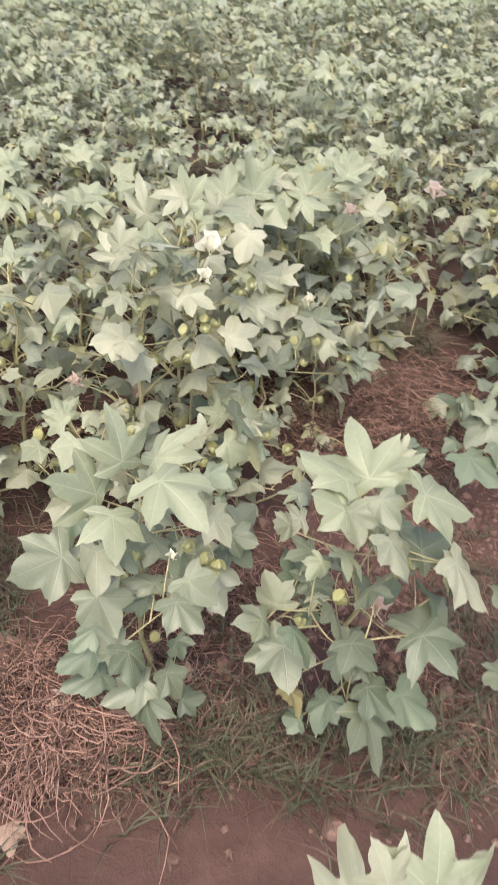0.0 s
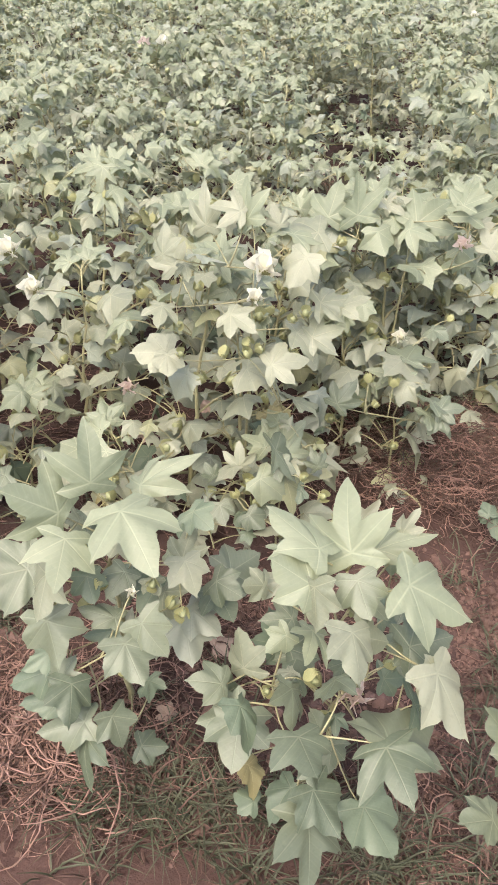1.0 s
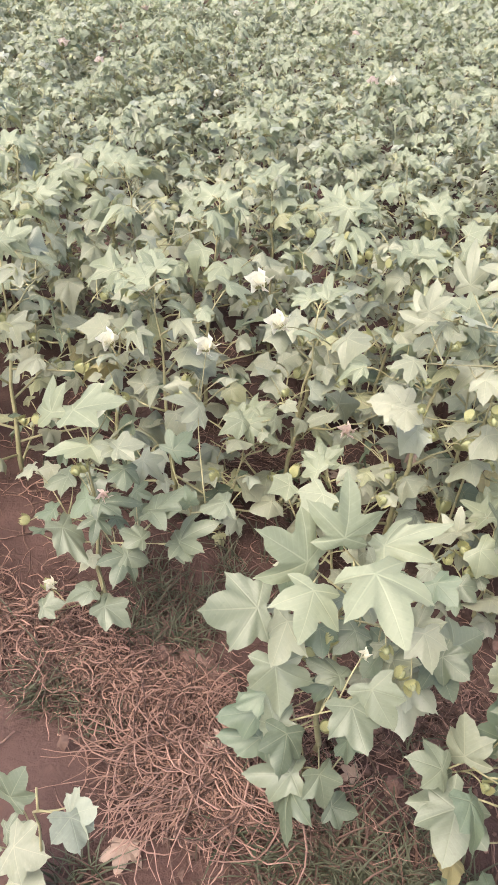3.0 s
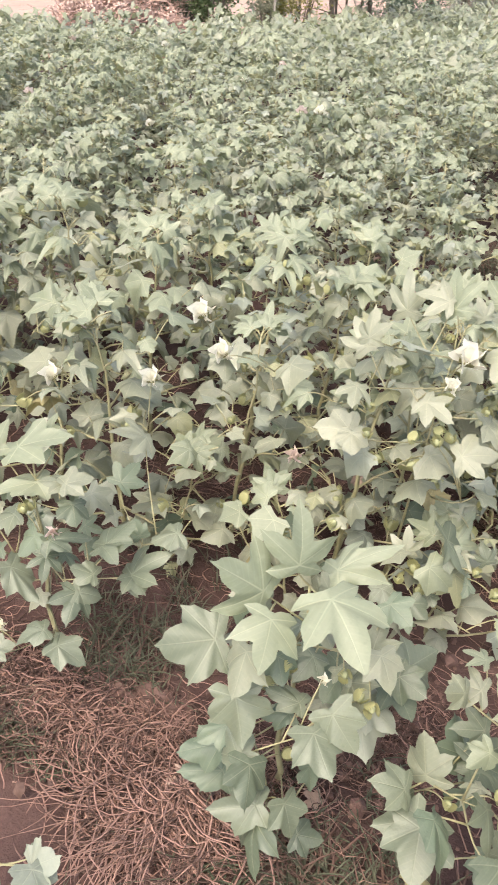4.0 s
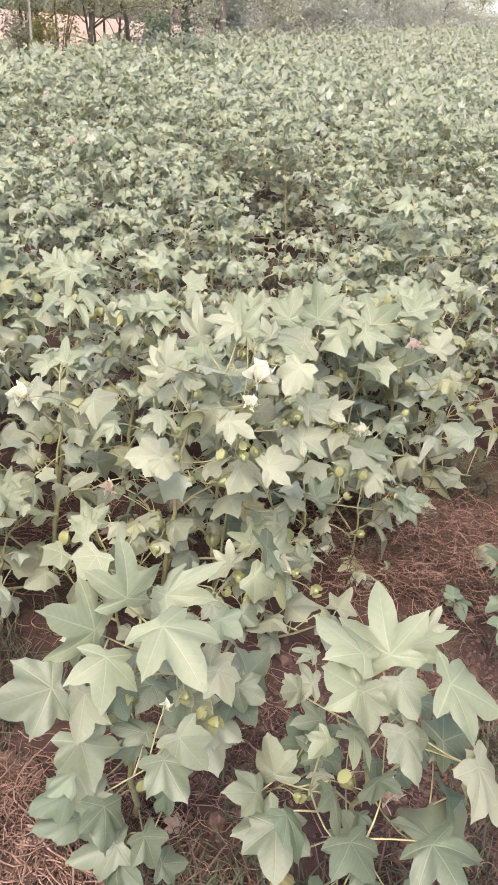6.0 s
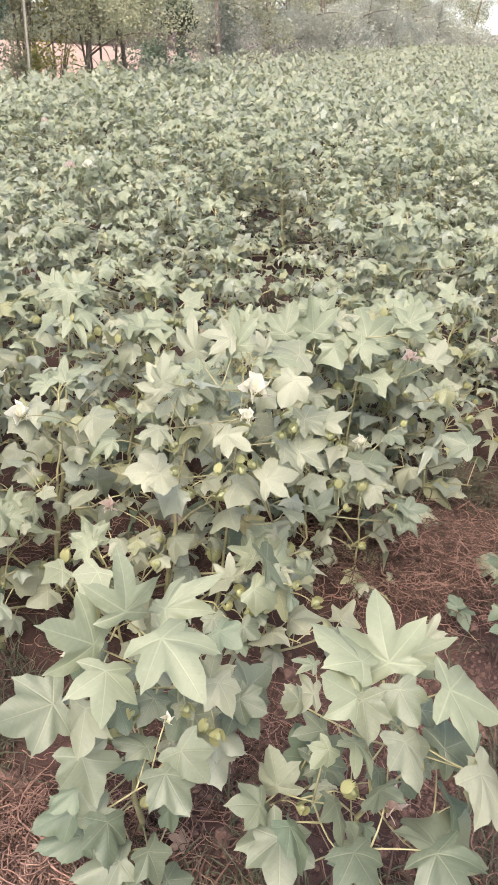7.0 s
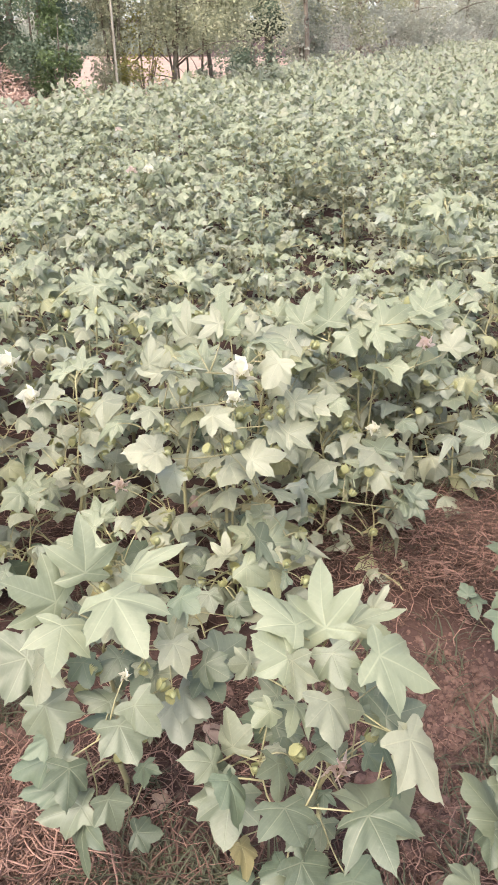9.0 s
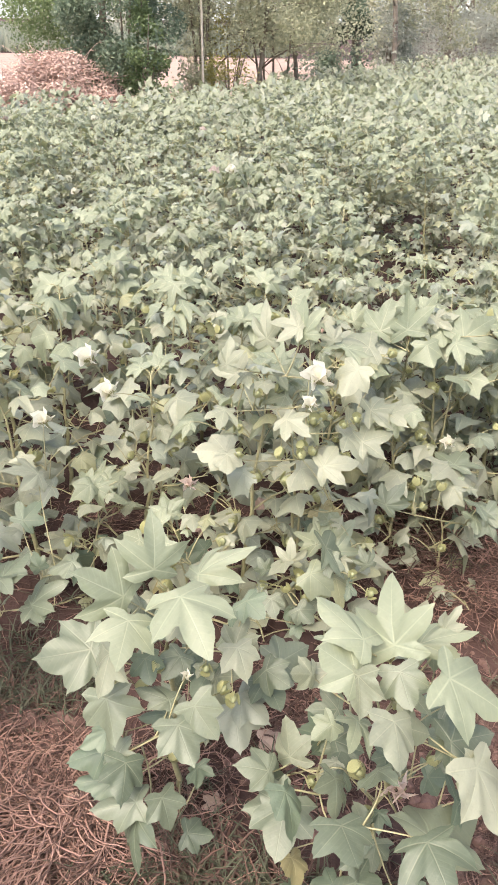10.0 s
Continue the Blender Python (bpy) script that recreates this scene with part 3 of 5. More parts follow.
for p in (plant_h, plant_i):
    s = Soup()
    s.tube(STEMS[p.name][:11], [stem_radius(0.8, i, 10) * 0.6 for i in range(11)], 6)
    part("side_stem", s.mesh("side_stem"), STEM, p)

for low_fill, (x, y, high, wide, many) in enumerate(((0.02, 1.52, 0.38, 0.22, 24), (-0.38, 1.54, 0.40, 0.22, 24), (0.34, 1.84, 0.38, 0.18, 20), (-0.72, 1.66, 0.40, 0.2, 20), (0.98, 1.62, 0.42, 0.22, 30), (0.46, 2.42, 0.52, 0.24, 44), (0.66, 2.2, 0.46, 0.22, 36), (0.20, 2.0, 0.5, 0.22, 44))):
    fine_plant(random.Random(90 + low_fill), x, y, high, wide, many, "low bushy cotton plant in front of the taller row")
leaf_at(plant_a, "star", "young", (-0.306, 0.951, 0.725), (-0.326, 1.020, 0.812), (0.537, -0.595, 0.598))
leaf_at(plant_a, "lobed", "young", (-0.243, 1.030, 0.658), (-0.134, 1.084, 0.700), (-0.201, -0.315, 0.928), 0.62)
leaf_at(plant_a, "lobed", "young", (-0.245, 0.897, 0.717), (-0.176, 0.807, 0.666), (0.225, -0.348, 0.910))
leaf_at(plant_a, "lobed", "young", (-0.357, 0.920, 0.681), (-0.446, 0.894, 0.750), (0.580, -0.638, 0.507))
leaf_at(plant_a, "broad", "leaf", (-0.437, 0.930, 0.527), (-0.536, 0.881, 0.534), (0.294, -0.472, 0.831))
leaf_at(plant_a, "lobed", "young", (-0.333, 0.869, 0.674), (-0.336, 0.792, 0.630), (0.349, -0.481, 0.804))
leaf_at(plant_a, "broad", "leaf", (-0.366, 0.850, 0.609), (-0.374, 0.795, 0.551), (-0.597, -0.535, 0.597))
leaf_at(plant_a, "broad", "leaf", (-0.374, 0.830, 0.515), (-0.346, 0.779, 0.450), (-0.193, -0.811, 0.552))
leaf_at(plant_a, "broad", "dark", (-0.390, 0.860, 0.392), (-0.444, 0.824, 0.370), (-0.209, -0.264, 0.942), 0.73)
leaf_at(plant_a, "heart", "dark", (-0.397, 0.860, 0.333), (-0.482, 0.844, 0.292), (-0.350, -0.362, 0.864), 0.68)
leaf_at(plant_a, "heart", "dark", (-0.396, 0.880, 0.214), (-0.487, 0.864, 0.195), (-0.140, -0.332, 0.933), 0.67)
leaf_at(plant_a, "broad", "leaf", (-0.332, 0.785, 0.404), (-0.325, 0.720, 0.363), (0.558, -0.398, 0.728))
leaf_at(plant_a, "broad", "leaf", (-0.356, 0.800, 0.392), (-0.387, 0.851, 0.404), (-0.475, -0.464, 0.748))
leaf_at(plant_a, "broad", "leaf", (-0.311, 0.760, 0.331), (-0.396, 0.740, 0.313), (-0.121, -0.330, 0.936), 0.72)
leaf_at(plant_a, "lobed", "leaf", (-0.307, 0.749, 0.301), (-0.287, 0.683, 0.232), (-0.612, -0.650, 0.451))
leaf_at(plant_a, "broad", "leaf", (-0.263, 0.770, 0.340), (-0.241, 0.739, 0.289), (0.683, -0.462, 0.565))
leaf_at(plant_a, "broad", "leaf", (-0.231, 0.820, 0.162), (-0.178, 0.829, 0.150), (0.258, -0.290, 0.922))
leaf_at(plant_a, "broad", "leaf", (-0.235, 0.805, 0.501), (-0.193, 0.746, 0.470), (0.276, -0.286, 0.918))
leaf_at(plant_a, "broad", "leaf", (-0.210, 0.830, 0.526), (-0.161, 0.797, 0.483), (-0.123, -0.846, 0.518))
leaf_at(plant_a, "broad", "leaf", (-0.268, 0.870, 0.485), (-0.334, 0.869, 0.505), (0.289, -0.286, 0.914), 0.60)
leaf_at(plant_a, "broad", "dark", (-0.285, 0.900, 0.409), (-0.344, 0.896, 0.390), (-0.265, -0.301, 0.916), 0.64)
leaf_at(plant_a, "broad", "grey", (-0.158, 0.950, 0.400), (-0.133, 0.872, 0.352), (0.313, -0.416, 0.854))
leaf_at(plant_a, "broad", "grey", (-0.146, 0.970, 0.403), (-0.080, 0.935, 0.369), (0.293, -0.301, 0.908))
leaf_at(plant_a, "broad", "leaf", (-0.147, 0.918, 0.591), (-0.121, 0.873, 0.548), (0.393, -0.506, 0.768))
leaf_at(plant_a, "lobed", "leaf", (-0.159, 0.960, 0.549), (-0.143, 1.019, 0.583), (-0.284, -0.416, 0.863))
leaf_at(plant_a, "broad", "leaf", (-0.078, 1.035, 0.445), (-0.023, 1.101, 0.436), (0.489, -0.298, 0.820))
leaf_at(plant_a, "broad", "leaf", (-0.103, 1.000, 0.427), (-0.063, 0.938, 0.411), (0.166, -0.156, 0.974))
leaf_at(plant_a, "broad", "leaf", (-0.100, 0.980, 0.476), (-0.047, 0.950, 0.470), (-0.235, -0.580, 0.780))
leaf_at(plant_a, "broad", "mid", (-0.259, 0.930, 0.539), (-0.287, 0.887, 0.507), (0.021, -0.615, 0.788))
leaf_at(plant_a, "broad", "dark", (-0.202, 0.950, 0.498), (-0.229, 0.891, 0.467), (-0.016, -0.460, 0.888))
leaf_at(plant_a, "broad", "leaf", (-0.255, 0.930, 0.626), (-0.230, 0.887, 0.613), (0.193, -0.172, 0.966))
leaf_at(plant_a, "broad", "dark", (-0.144, 1.000, 0.631), (-0.103, 0.965, 0.622), (-0.190, -0.449, 0.873))
leaf_at(plant_a, "lobed", "leaf", (-0.359, 1.020, 0.566), (-0.396, 0.996, 0.598), (0.690, -0.124, 0.713))
leaf_at(plant_a, "broad", "dark", (-0.318, 0.900, 0.554), (-0.299, 0.865, 0.521), (0.232, -0.610, 0.757))
leaf_at(plant_b, "star", "young", (0.122, 0.847, 0.712), (0.114, 0.955, 0.773), (-0.462, -0.460, 0.758))
leaf_at(plant_b, "lobed", "young", (0.170, 0.900, 0.669), (0.272, 0.935, 0.680), (-0.018, -0.249, 0.968), 0.60)
leaf_at(plant_b, "lobed", "leaf", (0.211, 0.930, 0.677), (0.240, 0.959, 0.716), (-0.489, -0.492, 0.721), 0.72)
leaf_at(plant_b, "broad", "young", (0.071, 0.830, 0.732), (-0.013, 0.862, 0.783), (0.410, -0.305, 0.859), 0.61)
leaf_at(plant_b, "broad", "young", (0.061, 0.787, 0.701), (-0.002, 0.798, 0.738), (0.369, -0.514, 0.775))
leaf_at(plant_b, "broad", "leaf", (0.066, 0.780, 0.703), (0.073, 0.735, 0.651), (-0.629, -0.625, 0.461), 0.93)
leaf_at(plant_b, "lobed", "young", (0.205, 0.789, 0.712), (0.308, 0.780, 0.650), (0.464, -0.324, 0.825))
leaf_at(plant_b, "broad", "mid", (0.131, 0.804, 0.698), (0.152, 0.753, 0.668), (-0.096, -0.525, 0.846))
leaf_at(plant_b, "broad", "leaf", (0.123, 0.724, 0.676), (0.135, 0.655, 0.639), (0.511, -0.332, 0.793))
leaf_at(plant_b, "broad", "leaf", (0.145, 0.740, 0.647), (0.188, 0.768, 0.605), (0.763, -0.382, 0.521))
leaf_at(plant_b, "broad", "dark", (0.031, 0.901, 0.403), (0.000, 0.939, 0.466), (0.628, -0.497, 0.599))
leaf_at(plant_b, "broad", "mid", (0.044, 0.880, 0.422), (0.101, 0.920, 0.447), (0.107, -0.632, 0.768))
leaf_at(plant_b, "broad", "mid", (0.060, 0.880, 0.411), (0.043, 0.832, 0.401), (-0.013, -0.203, 0.979), 1.19)
leaf_at(plant_b, "broad", "young", (-0.036, 0.841, 0.410), (-0.051, 0.887, 0.466), (-0.623, -0.678, 0.389))
leaf_at(plant_b, "broad", "leaf", (-0.071, 0.800, 0.417), (-0.137, 0.794, 0.427), (0.171, -0.383, 0.908))
leaf_at(plant_b, "broad", "leaf", (-0.063, 0.820, 0.365), (-0.111, 0.847, 0.421), (0.595, -0.394, 0.700), 0.72)
leaf_at(plant_b, "broad", "leaf", (-0.036, 0.767, 0.372), (-0.043, 0.684, 0.332), (-0.116, -0.424, 0.898))
leaf_at(plant_b, "broad", "leaf", (-0.044, 0.780, 0.372), (-0.115, 0.768, 0.339), (-0.333, -0.368, 0.868), 0.90)
leaf_at(plant_b, "lobed", "leaf", (0.048, 0.762, 0.474), (0.050, 0.691, 0.452), (0.805, -0.160, 0.571), 1.17)
leaf_at(plant_b, "broad", "leaf", (0.060, 0.670, 0.487), (0.090, 0.614, 0.472), (0.458, 0.010, 0.889), 1.47)
leaf_at(plant_b, "broad", "leaf", (0.256, 0.721, 0.601), (0.310, 0.660, 0.521), (0.617, -0.369, 0.695), 0.83)
leaf_at(plant_b, "heart", "leaf", (0.259, 0.730, 0.586), (0.232, 0.682, 0.564), (0.699, -0.580, 0.418))
leaf_at(plant_b, "broad", "mid", (0.230, 0.800, 0.557), (0.303, 0.825, 0.562), (0.098, -0.435, 0.895))
leaf_at(plant_b, "broad", "mid", (0.230, 0.810, 0.545), (0.185, 0.798, 0.572), (0.544, -0.254, 0.800))
leaf_at(plant_b, "lobed", "leaf", (0.195, 0.672, 0.474), (0.234, 0.587, 0.450), (-0.028, -0.286, 0.958), 1.15)
leaf_at(plant_b, "broad", "leaf", (0.202, 0.690, 0.462), (0.286, 0.771, 0.438), (0.233, 0.042, 0.972))
leaf_at(plant_b, "heart", "dark", (0.250, 0.760, 0.463), (0.300, 0.783, 0.425), (0.632, -0.110, 0.767))
leaf_at(plant_b, "heart", "mid", (0.106, 0.780, 0.326), (0.083, 0.804, 0.365), (0.517, -0.558, 0.649))
leaf_at(plant_b, "lobed", "leaf", (0.086, 0.620, 0.339), (0.090, 0.526, 0.273), (0.647, -0.417, 0.638))
leaf_at(plant_b, "broad", "leaf", (0.090, 0.640, 0.390), (0.137, 0.588, 0.346), (0.469, -0.288, 0.835))
leaf_at(plant_b, "heart", "leaf", (0.083, 0.660, 0.428), (0.094, 0.628, 0.413), (0.506, -0.226, 0.832))
leaf_at(plant_b, "heart", "dark", (0.183, 0.670, 0.292), (0.232, 0.598, 0.267), (0.259, -0.155, 0.954))
leaf_at(plant_b, "heart", "yellow", (-0.017, 0.760, 0.232), (-0.004, 0.717, 0.188), (0.676, -0.426, 0.601), 0.90)
leaf_at(plant_b, "heart", "dark", (0.063, 0.740, 0.203), (0.027, 0.689, 0.148), (-0.551, -0.399, 0.733), 0.79)
leaf_at(plant_b, "heart", "dark", (-0.002, 0.720, 0.179), (-0.039, 0.723, 0.200), (0.451, -0.322, 0.833))
leaf_at(plant_b, "heart", "dark", (0.019, 0.750, -0.015), (-0.023, 0.704, -0.055), (-0.471, -0.308, 0.827), 0.84)
leaf_at(plant_b, "heart", "dark", (-0.034, 0.720, 0.480), (-0.015, 0.665, 0.422), (0.673, -0.415, 0.612), 0.75)
leaf_at(plant_c, "star", "young", (-1.052, 1.290, 0.572), (-1.090, 1.379, 0.618), (-0.479, -0.556, 0.679))
leaf_at(plant_c, "broad", "young", (-0.981, 1.270, 0.609), (-0.858, 1.302, 0.642), (-0.194, -0.242, 0.951), 0.69)
leaf_at(plant_c, "heart", "young", (-0.935, 1.330, 0.606), (-0.930, 1.376, 0.651), (-0.504, -0.572, 0.648), 0.90)
leaf_at(plant_c, "broad", "young", (-0.934, 1.250, 0.535), (-1.033, 1.205, 0.514), (-0.100, -0.243, 0.965), 0.60)
leaf_at(plant_c, "broad", "leaf", (-0.852, 1.220, 0.572), (-0.912, 1.207, 0.575), (0.089, -0.185, 0.979), 0.89)
leaf_at(plant_c, "broad", "leaf", (-0.839, 1.200, 0.589), (-0.787, 1.235, 0.590), (0.073, -0.128, 0.989))
leaf_at(plant_c, "broad", "mid", (-0.827, 1.200, 0.535), (-0.799, 1.152, 0.514), (0.284, -0.232, 0.930))
leaf_at(plant_c, "lobed", "leaf", (-0.880, 1.180, 0.436), (-0.796, 1.223, 0.424), (0.174, -0.047, 0.984), 0.70)
leaf_at(plant_c, "broad", "dark", (-0.927, 1.200, 0.421), (-0.956, 1.167, 0.376), (-0.355, -0.621, 0.699))
leaf_at(plant_c, "star", "leaf", (-0.888, 1.170, 0.396), (-0.880, 1.122, 0.353), (0.415, -0.566, 0.712))
leaf_at(plant_c, "broad", "dark", (-1.020, 1.200, 0.355), (-1.071, 1.187, 0.325), (-0.416, -0.309, 0.855), 0.88)
leaf_at(plant_c, "broad", "mid", (-0.961, 1.140, 0.370), (-0.879, 1.103, 0.310), (0.534, -0.170, 0.828), 0.60)
leaf_at(plant_c, "lobed", "leaf", (-0.796, 1.120, 0.356), (-0.792, 1.045, 0.321), (0.525, -0.339, 0.780))
leaf_at(plant_c, "broad", "leaf", (-0.789, 1.120, 0.358), (-0.751, 1.154, 0.317), (0.790, -0.180, 0.586))
leaf_at(plant_c, "heart", "leaf", (-0.756, 1.200, 0.436), (-0.709, 1.269, 0.472), (-0.313, -0.262, 0.913), 0.86)
leaf_at(plant_c, "heart", "leaf", (-0.761, 1.190, 0.440), (-0.708, 1.144, 0.438), (-0.038, -0.075, 0.996))
leaf_at(plant_c, "lobed", "leaf", (-0.705, 1.220, 0.341), (-0.621, 1.266, 0.388), (-0.305, -0.349, 0.886), 0.93)
leaf_at(plant_c, "broad", "leaf", (-0.700, 1.220, 0.337), (-0.653, 1.171, 0.333), (0.112, 0.034, 0.993))
leaf_at(plant_c, "heart", "dark", (-0.712, 1.300, 0.390), (-0.738, 1.334, 0.416), (-0.284, -0.703, 0.652))
leaf_at(plant_c, "heart", "leaf", (-0.622, 1.300, 0.422), (-0.679, 1.272, 0.397), (-0.237, -0.324, 0.916))
leaf_at(plant_c, "heart", "leaf", (-0.772, 1.160, 0.380), (-0.824, 1.150, 0.399), (0.361, -0.132, 0.923), 0.86)
leaf_at(plant_c, "heart", "mid", (-0.847, 1.050, 0.296), (-0.901, 1.015, 0.262), (-0.318, -0.364, 0.876), 0.85)
leaf_at(plant_c, "broad", "mid", (-0.806, 1.030, 0.280), (-0.740, 1.022, 0.242), (0.476, -0.173, 0.862), 0.85)
leaf_at(plant_c, "broad", "mid", (-0.817, 1.030, 0.272), (-0.850, 1.033, 0.243), (-0.549, -0.618, 0.563))
leaf_at(plant_c, "broad", "leaf", (-0.980, 1.050, 0.187), (-0.934, 1.073, 0.194), (0.013, -0.323, 0.946))
leaf_at(plant_c, "lobed", "leaf", (-0.727, 1.400, 0.604), (-0.801, 1.350, 0.636), (0.364, 0.052, 0.930))
leaf_at(plant_c, "lobed", "dark", (-0.815, 1.450, 0.416), (-0.789, 1.523, 0.438), (0.316, -0.380, 0.869))
leaf_at(plant_c, "broad", "leaf", (-1.001, 1.250, 0.426), (-1.054, 1.218, 0.402), (-0.214, -0.351, 0.912))
leaf_at(plant_h, "star", "young", (-0.096, 1.570, 0.953), (-0.104, 1.634, 1.025), (-0.633, -0.617, 0.468), 0.88)
leaf_at(plant_h, "star", "young", (0.001, 1.600, 0.912), (0.055, 1.696, 0.921), (0.150, -0.170, 0.974))
leaf_at(plant_h, "lobed", "leaf", (0.116, 1.550, 0.770), (0.183, 1.550, 0.795), (-0.332, -0.320, 0.887), 0.93)
leaf_at(plant_h, "broad", "leaf", (0.030, 1.500, 0.902), (0.000, 1.465, 0.846), (-0.258, -0.747, 0.612))
leaf_at(plant_h, "broad", "leaf", (0.023, 1.500, 0.725), (0.109, 1.528, 0.690), (0.417, -0.150, 0.896), 0.83)
leaf_at(plant_h, "broad", "leaf", (0.030, 1.450, 0.579), (0.087, 1.498, 0.538), (0.372, 0.304, 0.877))
leaf_at(plant_h, "lobed", "leaf", (-0.263, 1.460, 0.909), (-0.260, 1.496, 0.970), (-0.575, -0.691, 0.438))
leaf_at(plant_h, "broad", "grey", (-0.185, 1.500, 0.894), (-0.128, 1.460, 0.897), (0.266, 0.446, 0.855), 0.81)
leaf_at(plant_h, "lobed", "leaf", (-0.272, 1.480, 0.783), (-0.273, 1.418, 0.757), (0.166, -0.385, 0.908))
leaf_at(plant_i, "star", "young", (0.182, 2.150, 0.760), (0.175, 2.232, 0.861), (-0.614, -0.635, 0.469))
leaf_at(plant_i, "broad", "young", (0.331, 1.880, 0.448), (0.388, 1.787, 0.426), (0.395, 0.027, 0.918), 1.41)
leaf_at(plant_i, "lobed", "leaf", (0.344, 1.880, 0.452), (0.382, 1.954, 0.460), (-0.104, -0.055, 0.993), 1.42)
leaf_at(plant_i, "lobed", "leaf", (0.402, 1.720, 0.417), (0.479, 1.781, 0.371), (0.399, 0.176, 0.900))
leaf_at(plant_i, "lobed", "leaf", (0.396, 1.700, 0.386), (0.486, 1.751, 0.333), (0.469, 0.075, 0.880), 0.87)
leaf_at(plant_i, "star", "young", (0.464, 2.100, 0.821), (0.506, 2.171, 0.870), (-0.293, -0.416, 0.861))
leaf_at(plant_j, "lobed", "leaf", (-0.007, 1.420, 0.453), (0.053, 1.465, 0.381), (0.759, 0.028, 0.651), 1.13)
leaf_at(plant_e, "lobed", "leaf", (0.661, 1.500, 0.363), (0.576, 1.489, 0.400), (0.411, -0.242, 0.879), 0.85)
leaf_at(plant_e, "lobed", "leaf", (0.644, 1.450, 0.415), (0.683, 1.417, 0.354), (0.574, -0.505, 0.645), 0.79)
leaf_at(plant_e, "broad", "mid", (0.708, 1.400, 0.362), (0.633, 1.370, 0.292), (-0.486, -0.488, 0.725))
leaf_at(plant_e, "broad", "mid", (0.718, 1.350, 0.320), (0.772, 1.300, 0.274), (0.283, -0.468, 0.837))
# dark tones here paint the deep shade near the ground
leaf_at(plant_e, "heart", "dark", (0.608, 1.620, 0.113), (0.616, 1.546, 0.089), (0.013, -0.307, 0.951))
leaf_at(plant_e, "heart", "dark", (0.594, 1.600, 0.135), (0.578, 1.642, 0.149), (-0.168, -0.378, 0.911))
leaf_at(plant_e, "broad", "dark", (0.624, 1.320, 0.309), (0.674, 1.206, 0.286), (0.236, -0.088, 0.968), 1.13)
leaf_at(plant_e, "heart", "dark", (0.649, 1.450, 0.262), (0.609, 1.442, 0.231), (-0.502, -0.418, 0.757))
leaf_at(plant_e, "lobed", "mid", (0.681, 1.400, 0.391), (0.733, 1.438, 0.410), (-0.078, -0.366, 0.928))
leaf_at(plant_e, "broad", "mid", (0.675, 1.450, 0.470), (0.734, 1.468, 0.443), (0.461, -0.221, 0.859))
leaf_at(plant_e, "broad", "mid", (0.724, 1.450, 0.320), (0.786, 1.471, 0.282), (0.566, -0.236, 0.790))
leaf_at(plant_d, "broad", "leaf", (0.491, 0.740, 0.589), (0.466, 0.806, 0.655), (0.3, -0.6, 0.74), 0.8)
leaf_at(plant_d, "broad", "leaf", (0.458, 0.710, 0.551), (0.397, 0.797, 0.627), (0.527, -0.313, 0.790), 0.70)
leaf_at(plant_d, "heart", "mid", (0.406, 0.700, 0.580), (0.440, 0.659, 0.522), (0.555, -0.488, 0.674), 0.60)
leaf_at(plant_d, "heart", "mid", (0.417, 0.690, 0.444), (0.343, 0.733, 0.516), (0.480, -0.442, 0.758), 0.60)
leaf_at(plant_d, "heart", "mid", (0.404, 0.690, 0.544), (0.443, 0.645, 0.489), (0.528, -0.441, 0.726), 0.62)
leaf_at(plant_d, "broad", "leaf", (0.399, 0.680, 0.440), (0.391, 0.634, 0.393), (-0.713, -0.442, 0.545), 0.86)
leaf_at(plant_d, "broad", "leaf", (0.439, 0.660, 0.469), (0.493, 0.598, 0.395), (0.512, -0.435, 0.741), 0.76)
leaf_at(plant_d, "heart", "mid", (0.380, 0.640, 0.345), (0.318, 0.622, 0.358), (0.249, -0.193, 0.949))
leaf_at(plant_d, "broad", "leaf", (0.492, 0.700, 0.593), (0.440, 0.700, 0.578), (-0.270, -0.380, 0.885))
leaf_at(plant_d, "broad", "mid", (0.415, 0.620, 0.387), (0.472, 0.641, 0.353), (0.566, -0.313, 0.763))
leaf_at(plant_f, "star", "young", (-0.016, 0.200, 0.676), (0.002, 0.260, 0.736), (0.000, -0.707, 0.707))
leaf_at(plant_f, "star", "leaf", (-0.082, 0.220, 0.565), (-0.086, 0.303, 0.653), (-0.205, -0.717, 0.666), 0.6)
leaf_at(plant_f, "lobed", "leaf", (-0.070, 0.210, 0.700), (-0.084, 0.249, 0.739), (0.000, -0.707, 0.707))
leaf_at(plant_f, "lobed", "leaf", (-0.060, 0.210, 0.680), (-0.039, 0.254, 0.724), (0.000, -0.707, 0.707), 0.7)
leaf_at(plant_f, "lobed", "leaf", (-0.001, 0.190, 0.672), (0.069, 0.234, 0.696), (0.198, -0.693, 0.693), 0.9)
leaf_at(plant_g, "heart", "grey", (-0.619, 0.550, 0.381), (-0.573, 0.563, 0.413), (-0.392, -0.510, 0.766), 1.15)
leaf_at(plant_g, "heart", "grey", (-0.612, 0.540, 0.395), (-0.573, 0.497, 0.385), (0.309, 0.059, 0.949))
leaf_at(plant_g, "broad", "leaf", (-0.655, 0.600, 0.305), (-0.652, 0.619, 0.314), (0.000, -0.406, 0.914))
leaf_at(plant_g, "broad", "leaf", (-0.798, 0.620, 0.201), (-0.780, 0.658, 0.254), (-0.074, -0.798, 0.598))
leaf_at(plant_g, "lobed", "leaf", (-0.786, 0.580, 0.160), (-0.744, 0.608, 0.165), (0.227, -0.494, 0.840))
leaf_at(plant_g, "heart", "young", (-0.760, 0.560, 0.160), (-0.688, 0.568, 0.154), (0.097, -0.397, 0.9), 1.2)
